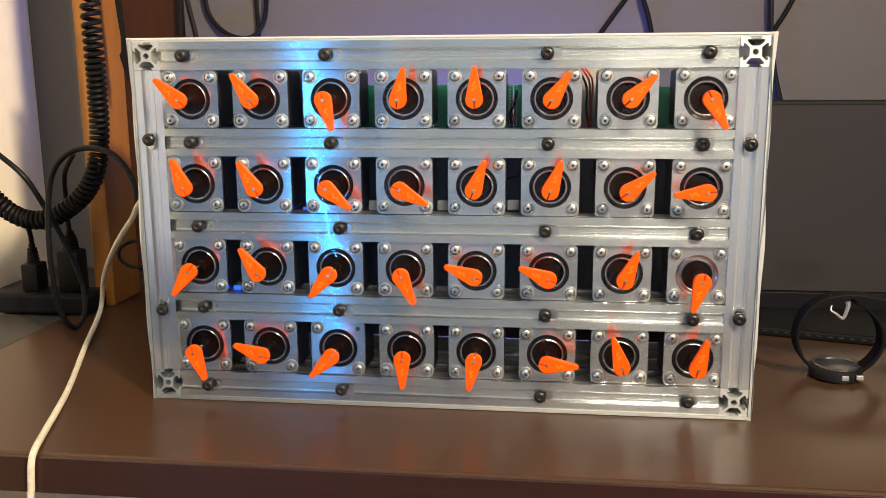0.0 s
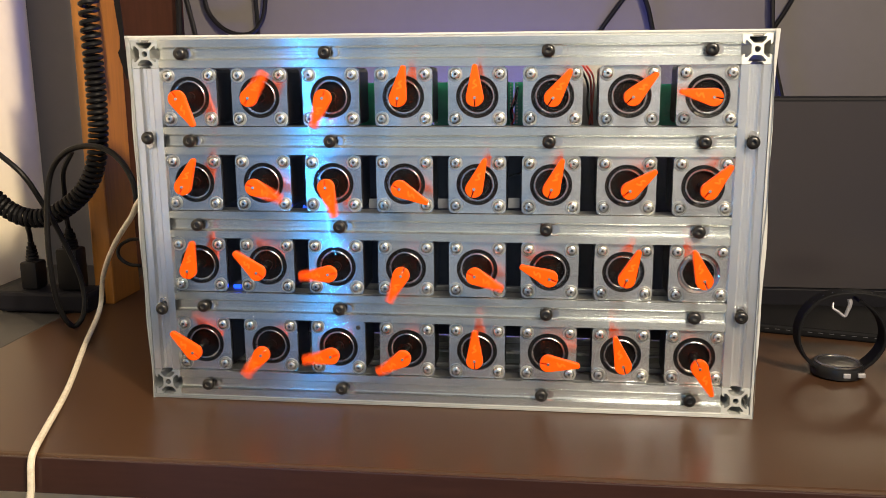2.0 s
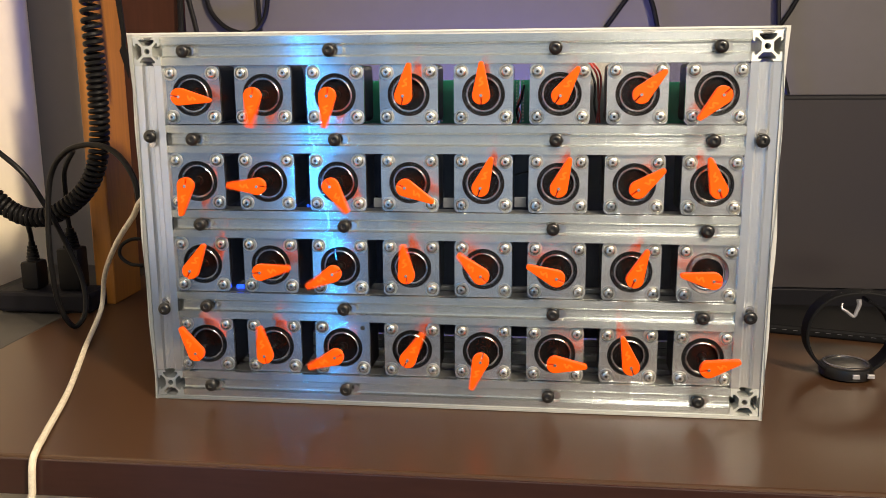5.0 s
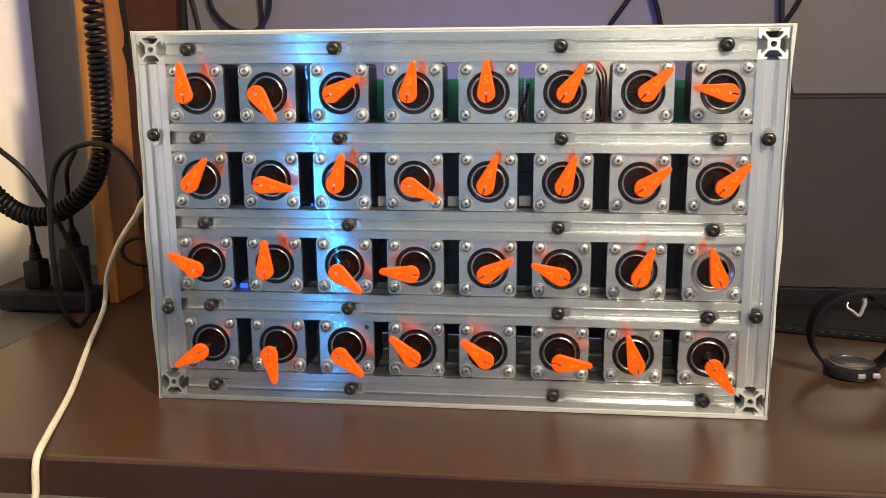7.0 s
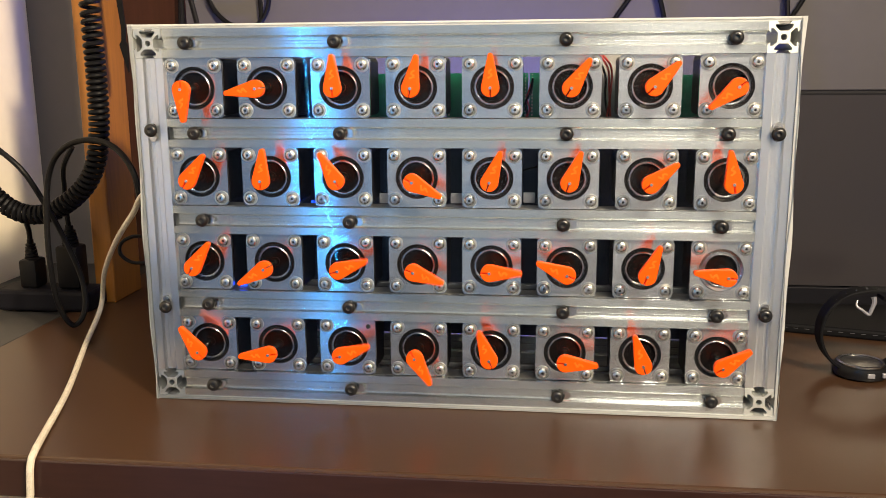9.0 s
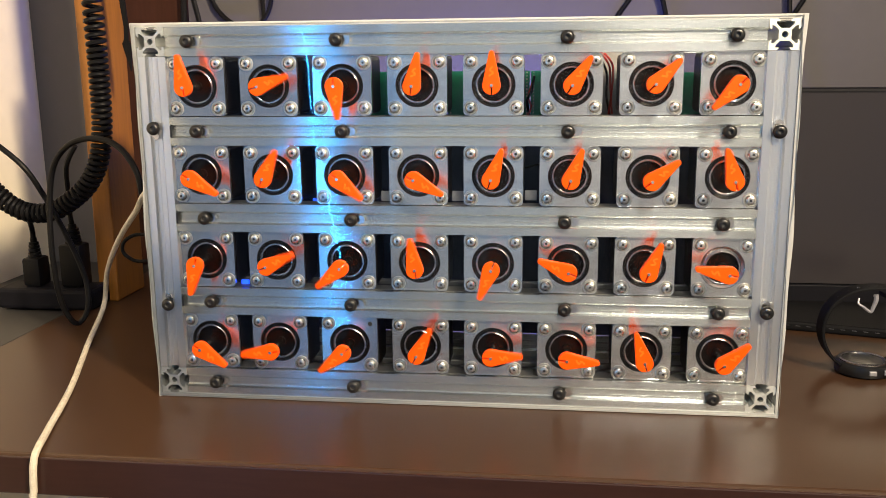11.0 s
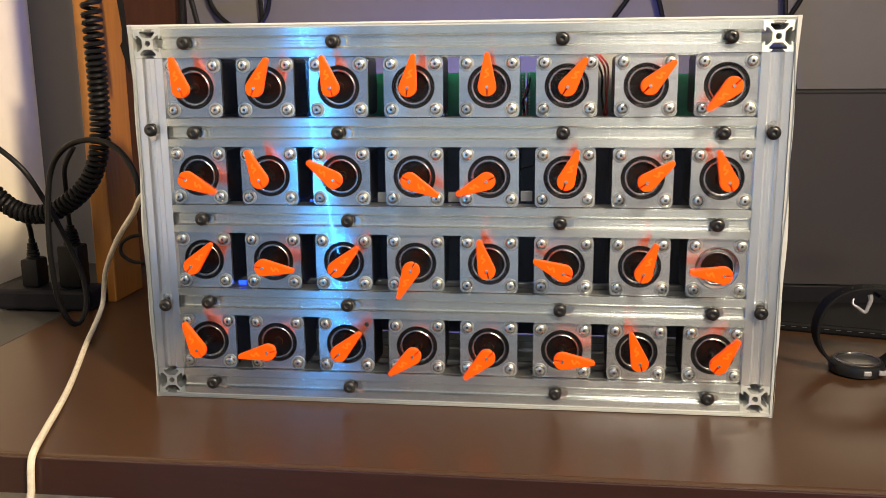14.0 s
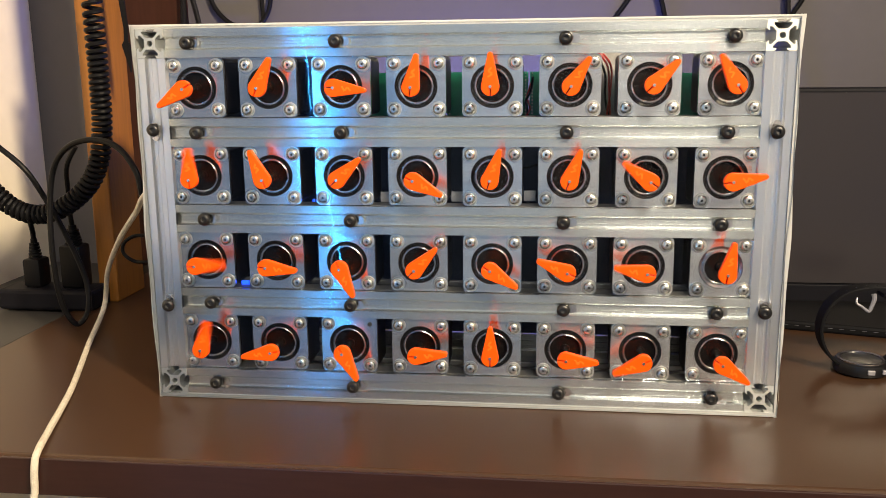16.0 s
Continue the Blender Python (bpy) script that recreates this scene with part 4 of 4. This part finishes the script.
    turn_pointer(2, 2, step(0, [330, 330, 330, 330, 330, 30, 180, 315, 325, 330, 50, 190, 350, 135, 275, 80, 210, 305, 302, 315, 115, 150, 150, 195, 340, 110, 260, 10, 125, 245, 15, 150, 150, 270, 15, 115, 175, 275, 10, 25, 90, 185, 300]),
                 step(6.3, [330, 330, 110, 200, 270, 95, 95, 97, 225, 335, 45, 245, 245, 250, 250, 345, 130, 135, 330, 0, 350, 350, 352, 352, 352, 355, 0, 5, 8, 15]),
                 step(11.3, [145, 210, 285, 5, 80, 160, 230, 305, 10, 90, 160, 220, 290, 338]))
    turn_pointer(2, 3, step(0, [130, 180, 225, 290, 345, 35, 95, 165, 210, 265, 325, 10, 80, 135, 180, 240, 305, 350, 45, 110, 165, 215, 270, 325, 10, 60, 120, 155, 205, 240, 295, 340, 30, 85, 130, 165, 180, 220, 270, 325, 10, 55, 110]),
                 step(6.3, [90, 130, 180, 215, 260, 305, 345, 15, 60, 88, 88, 92, 135, 165, 195, 235, 270, 320, 350, 15, 65, 105, 140, 180, 215, 250, 290, 330, 0, 40]),
                 step(11.3, [265, 295, 325, 355, 15, 45, 80, 110, 140, 170, 190, 220, 245, 275, 300, 325, 355, 25, 55, 85, 115, 140, 165, 195, 220, 245, 275, 305, 335, 0, 25, 48]))
    turn_pointer(3, 1, step(0, [215, 225, 325, 330, 30, 140, 190, 190, 190, 190, 220, 262, 265, 265, 265, 340, 10, 10, 10, 10, 10, 95, 105, 140, 220, 325, 325, 325, 328, 0, 60, 62, 62, 62, 115, 165, 165, 165, 165, 165, 215, 260, 275]),
                 step(6.3, [215, 215, 215, 215, 235, 300, 300, 300, 305, 345, 30, 30, 30, 30, 30, 75, 125, 125, 215, 272, 300, 300, 300, 300, 10, 35, 35, 35, 60, 130]),
                 step(11.3, [265, 265, 265, 272, 355, 5, 70, 145, 220, 222, 222, 222, 275, 328, 328, 328, 330, 45, 92, 92, 92, 92, 92, 160, 190, 230, 320, 42, 42, 42, 45, 82, 150, 195, 250, 320, 0, 55, 130, 205, 270, 330, 55, 120, 220, 300, 15, 87]))
    turn_pointer(3, 2, step(0, [325, 325, 325, 325, 325, 30, 180, 320, 110, 265, 295, 300, 310, 310, 310, 310, 310, 15, 175, 305, 310, 75, 225, 10, 160, 280, 70, 180, 300, 60, 180, 310, 315, 80, 185, 270, 340, 95, 185, 210, 265, 355, 115]),
                 step(6.3, [130, 130, 270, 5, 0, 355, 0, 0, 135, 230, 330, 155, 155, 160, 160, 265, 35, 50, 270, 275, 15, 98, 95, 90, 220, 240, 240, 240, 260, 20]),
                 step(11.3, [265, 340, 45, 120, 190, 268, 345, 65, 130, 195, 270, 345, 45, 92, 95]))
    turn_pointer(3, 3, step(0, [220, 275, 335, 25, 90, 150, 200, 260, 320, 10, 65, 120, 175, 225, 285, 345, 30, 95, 155, 205, 265, 320, 10, 65, 115, 165, 210, 260, 305, 345, 35, 90, 145, 185, 230, 260, 270, 325, 10, 60, 110, 160, 205]),
                 step(6.3, [185, 225, 270, 315, 355, 35, 90, 130, 170, 185, 185, 190, 225, 260, 300, 345, 15, 55, 95, 135, 170, 200, 235, 270, 320, 350, 30, 70, 110, 145]),
                 step(11.3, [5, 35, 70, 100, 125, 155, 185, 205, 230, 260, 290, 320, 345, 15, 45, 75, 105, 130, 160, 180, 205, 230, 265, 295, 325, 350, 15, 45, 75, 105, 135, 150, 155]))
    turn_pointer(3, 4, step(0, [155, 200, 260, 320, 10, 70, 130, 180, 230, 290, 350, 50, 110, 165, 215, 280, 345, 35, 100, 150, 205, 260, 320, 5, 65, 130, 185, 230, 295, 345, 45, 105, 160, 210, 270, 325, 10, 70, 130, 170, 210, 265, 320]),
                 step(6.3, [290, 345, 30, 85, 135, 180, 225, 275, 330, 15, 75, 125, 170, 205, 250, 300, 345, 15, 70, 115, 160, 195, 245, 295, 340, 15, 65, 110, 155, 190]),
                 step(11.3, [140, 185, 235, 305, 5, 60, 115, 170, 215, 280, 330, 25, 85, 145, 190, 250, 315, 5, 60, 120, 175, 225, 285, 345, 30, 95, 150, 205, 260, 320, 10, 45]))
    turn_pointer(3, 5, step(0, [290, 345, 20, 80, 120, 165, 205, 245, 290, 340, 20, 70, 120, 155, 200, 245, 290, 335, 15, 65, 115, 155, 190, 230, 275, 330, 10, 55, 105, 145, 180, 225, 270, 315, 355, 35, 80, 125, 165, 200, 240, 285, 330]),
                 step(6.3, [145, 180, 225, 265, 315, 350, 20, 60, 95, 135, 175, 210, 245, 275, 320, 0, 35, 80, 115, 150, 185, 215, 255, 290, 340, 10, 45, 90, 130, 165]),
                 step(11.3, [335, 15, 65, 110, 150, 190, 230, 280, 325, 15, 60, 110, 145, 180, 215, 250, 295, 330, 0, 40, 85, 120, 160, 190, 225, 265, 305, 345, 15, 60, 95, 120, 122]))
    turn_pointer(4, 1, step(0, [160, 175, 265, 270, 335, 75, 125, 125, 125, 125, 165, 205, 208, 210, 210, 285, 310, 310, 310, 310, 312, 10, 20, 85, 175, 262, 262, 262, 262, 295, 350, 355, 355, 355, 55, 95, 95, 97, 97, 97, 150, 185, 215]),
                 step(6.3, [155, 155, 155, 160, 185, 240, 240, 240, 242, 280, 325, 325, 325, 328, 328, 5, 60, 70, 145, 215, 240, 240, 238, 238, 315, 325, 325, 325, 350, 70]),
                 step(11.3, [195, 195, 198, 215, 290, 305, 5, 85, 155, 160, 160, 165, 220, 270, 270, 272, 272, 340, 18, 18, 18, 18, 18, 95, 135, 170, 250, 335, 340, 340, 345, 5, 86, 140, 190, 265, 310, 345, 60, 145, 200, 270, 335, 60, 160, 230, 305, 15]))
    turn_pointer(4, 2, step(0, [290, 290, 290, 290, 290, 15, 125, 150, 285, 85, 150, 290, 75, 245, 10, 170, 305, 30, 30, 55, 220, 345, 160, 300, 75, 205, 0, 115, 220, 345, 120, 225, 225, 10, 120, 190, 270, 10, 125, 130, 185, 280, 20]),
                 step(6.3, [50, 65, 205, 285, 290, 330, 165, 170, 315, 45, 175, 315, 315, 315, 315, 320, 312, 312, 315, 135, 165, 170, 265, 130, 140, 210, 260, 265, 270, 330]),
                 step(11.3, [80, 150, 215, 290, 10, 85, 155, 230, 310, 10, 92, 160, 220, 258, 260]))
    turn_pointer(4, 3, step(0, [225, 285, 340, 25, 95, 150, 195, 260, 320, 10, 70, 125, 180, 230, 285, 345, 30, 95, 150, 205, 260, 325, 10, 75, 120, 170, 210, 260, 305, 345, 35, 90, 140, 185, 235, 260, 268, 325, 10, 65, 120, 165, 210]),
                 step(6.3, [190, 230, 275, 315, 0, 40, 90, 130, 170, 185, 185, 190, 230, 260, 305, 345, 15, 55, 95, 130, 165, 200, 235, 270, 315, 350, 30, 70, 110, 145]),
                 step(11.3, [5, 35, 70, 100, 125, 155, 185, 200, 235, 262, 290, 320, 345, 15, 45, 75, 105, 130, 160, 182, 210, 235, 260, 295, 325, 350, 15, 45, 75, 105, 135, 150, 152]))
    turn_pointer(4, 4, step(0, [180, 235, 290, 345, 40, 105, 155, 210, 265, 325, 15, 85, 145, 195, 265, 320, 10, 80, 135, 185, 240, 300, 350, 45, 105, 165, 215, 270, 325, 15, 80, 140, 185, 240, 300, 0, 45, 105, 155, 200, 245, 305, 350]),
                 step(6.3, [335, 15, 70, 125, 170, 215, 265, 315, 5, 50, 110, 155, 190, 240, 285, 325, 10, 60, 105, 150, 190, 230, 275, 325, 10, 55, 105, 150, 185, 230]),
                 step(11.3, [175, 225, 280, 340, 35, 90, 145, 195, 255, 320, 10, 65, 125, 180, 225, 285, 345, 35, 100, 150, 200, 260, 325, 10, 75, 130, 180, 230, 290, 350, 40, 80, 85]))
    turn_pointer(4, 5, step(0, [190, 225, 275, 325, 0, 50, 95, 145, 180, 220, 268, 315, 0, 45, 92, 140, 180, 225, 260, 315, 0, 45, 90, 130, 175, 220, 260, 305, 355, 30, 80, 120, 160, 190, 230, 280, 320, 5, 50, 92, 140, 180, 215]),
                 step(6.3, [30, 75, 120, 155, 190, 225, 265, 310, 345, 20, 65, 95, 135, 175, 205, 240, 280, 325, 0, 35, 75, 115, 145, 180, 215, 255, 295, 340, 10, 50]),
                 step(11.3, [220, 265, 315, 0, 40, 95, 135, 170, 215, 255, 305, 350, 30, 75, 115, 150, 180, 215, 245, 290, 325, 5, 45, 90, 125, 160, 190, 225, 260, 305, 340, 0]))
    # the slow column beside the edge
    turn_pointer(1, 8, [(0, 152), (.2, 180), (.4, 215), (.5, 255), (.6, 300), (.8, 10), (1, 75), (1.2, 125), (1.4, 162), (1.5, 180), (1.8, 225), (2, 280), (2.2, 330), (2.4, 5), (2.5, 35), (2.6, 85), (2.8, 150), (3, 203), (3.2, 238), (3.4, 273), (3.5, 305), (3.6, 328), (3.8, 355), (4, 32), (4.2, 52)],
                 [(6.3, 145), (6.5, 215), (6.6, 240), (6.8, 265), (7, 280), (7.2, 310), (7.5, 0), (7.8, 20), (8, 45), (8.2, 95), (8.4, 145), (8.5, 165), (8.6, 185), (8.8, 205), (9, 232), (9.2, 260)],
                 [(11.3, 280), (11.5, 320), (11.7, 0), (11.9, 45), (12, 80), (12.2, 155), (12.4, 220), (12.5, 250), (12.6, 268), (12.8, 320), (13, 0), (13.2, 50), (13.4, 85), (13.5, 110), (13.8, 170), (14, 225), (14.2, 305), (14.3, 350), (14.4, 12)],
                 step(14.5, [30, 55, 75, 90, 110, 145, 165, 190, 205, 225, 240, 255, 265, 272, 300, 330]))
    turn_pointer(2, 8, [(0, 265), (.2, 285), (.4, 345), (.5, 15), (.6, 60), (.8, 130), (1, 190), (1.2, 235), (1.4, 265), (1.5, 300), (1.8, 355), (2, 40), (2.2, 75), (2.4, 125), (2.5, 165), (2.6, 205), (2.8, 270), (3, 325), (3.2, 0), (3.4, 45), (3.5, 72), (3.8, 112), (4, 145), (4.2, 170)],
                 [(6.3, 265), (6.5, 335), (6.6, 0), (6.8, 20), (7, 45), (7.2, 85), (7.5, 110), (7.8, 140), (8, 170), (8.2, 205), (8.4, 255), (8.5, 275), (8.6, 300), (8.8, 330), (9, 352), (9.2, 10)],
                 [(11.3, 40), (11.5, 92), (11.7, 115), (11.9, 160), (12, 182), (12.2, 270), (12.4, 345), (12.5, 5), (12.6, 35), (12.8, 70), (13, 115), (13.2, 160), (13.4, 208), (13.5, 222), (13.8, 270), (14, 340), (14.2, 60), (14.3, 100), (14.4, 130)],
                 step(14.5, [152, 180, 190, 205, 235, 265, 275, 290, 315, 340, 350, 0, 25, 50, 62, 80]))
    turn_pointer(3, 8, [(0, 195), (.2, 225), (.4, 265), (.5, 310), (.6, 350), (.8, 80), (1, 130), (1.2, 180), (1.4, 200), (1.5, 225), (1.6, 255), (1.8, 285), (2, 340), (2.2, 15), (2.4, 60), (2.5, 100), (2.6, 140), (2.8, 210), (3, 260), (3.2, 290), (3.4, 335), (3.5, 0), (3.8, 50), (4, 80), (4.2, 110)],
                 [(6.3, 190), (6.5, 275), (6.6, 292), (6.8, 325), (7, 345), (7.2, 12), (7.5, 45), (7.8, 75), (8, 100), (8.2, 140), (8.4, 185), (8.5, 205), (8.6, 235), (8.8, 265), (9, 278), (9.2, 305)],
                 [(11.3, 335), (11.5, 40), (11.7, 65), (11.9, 95), (12, 130), (12.2, 205), (12.4, 270), (12.5, 300), (12.6, 330), (12.8, 0), (13, 50), (13.2, 95), (13.4, 140), (13.5, 158), (13.8, 215), (14, 275), (14.2, 15), (14.3, 55), (14.4, 75)],
                 step(14.5, [90, 115, 128, 140, 175, 205, 220, 235, 255, 280, 288, 305, 320, 335, 355, 10]))
    turn_pointer(4, 8, [(0, 15), (.2, 50), (.4, 90), (.5, 120), (.6, 160), (.8, 240), (1, 295), (1.2, 0), (1.4, 25), (1.5, 50), (1.8, 100), (2, 155), (2.2, 190), (2.4, 230), (2.5, 265), (2.6, 305), (2.8, 10), (3, 70), (3.2, 110), (3.4, 148), (3.5, 168), (3.8, 205), (4, 240), (4.2, 260)],
                 [(6.3, 0), (6.5, 75), (6.8, 125), (7, 142), (7.2, 165), (7.5, 190), (7.8, 230), (8, 260), (8.2, 285), (8.4, 325), (8.5, 345), (8.6, 10), (8.8, 40), (9, 55), (9.2, 95)],
                 [(11.3, 100), (11.5, 140), (11.7, 170), (11.9, 225), (12, 260), (12.2, 325), (12.4, 40), (12.5, 72), (12.6, 95), (12.8, 135), (13, 182), (13.2, 225), (13.4, 260), (13.5, 278), (13.8, 320), (14, 35), (14.2, 120), (14.3, 160), (14.4, 182)],
                 step(14.5, [195, 220, 245, 255, 290, 315, 330, 340, 10, 30, 45, 62, 85, 92, 105, 125]))
    # those that start late
    turn_pointer(2, 5, [(0, 20), (12.4, 20)], [(12.5, 42), (12.6, 80), (12.8, 155), (13, 235), (13.2, 300), (13.4, 22), (13.5, 52), (13.6, 90), (13.8, 182), (14, 245), (14.2, 310), (14.3, 355), (14.4, 15), (14.5, 18)])
    turn_pointer(2, 7, [(0, 52), (14.3, 52)], step(14.4, [65, 105, 135, 185, 220, 265, 305, 350, 50, 130, 200, 270, 335, 75, 155, 235, 305]))
    turn_pointer(3, 7, [(0, 22), (14.3, 22)], step(14.4, [45, 80, 112, 145, 190, 225, 275, 325, 20, 105, 180, 250, 315, 50, 135, 210, 280]))
    turn_pointer(4, 7, [(0, 343), (14.3, 343)], step(14.4, [0, 33, 72, 105, 145, 195, 235, 285, 350, 65, 145, 215, 285, 10, 100, 180, 247]))


room()
desk()
side_table()
motor_case()
upright_board()
monitor()
desk_mat()
cables()
power_strip()
wrist_watch()
cable_plug()
ceiling_light()
floor_lamp()
motions()
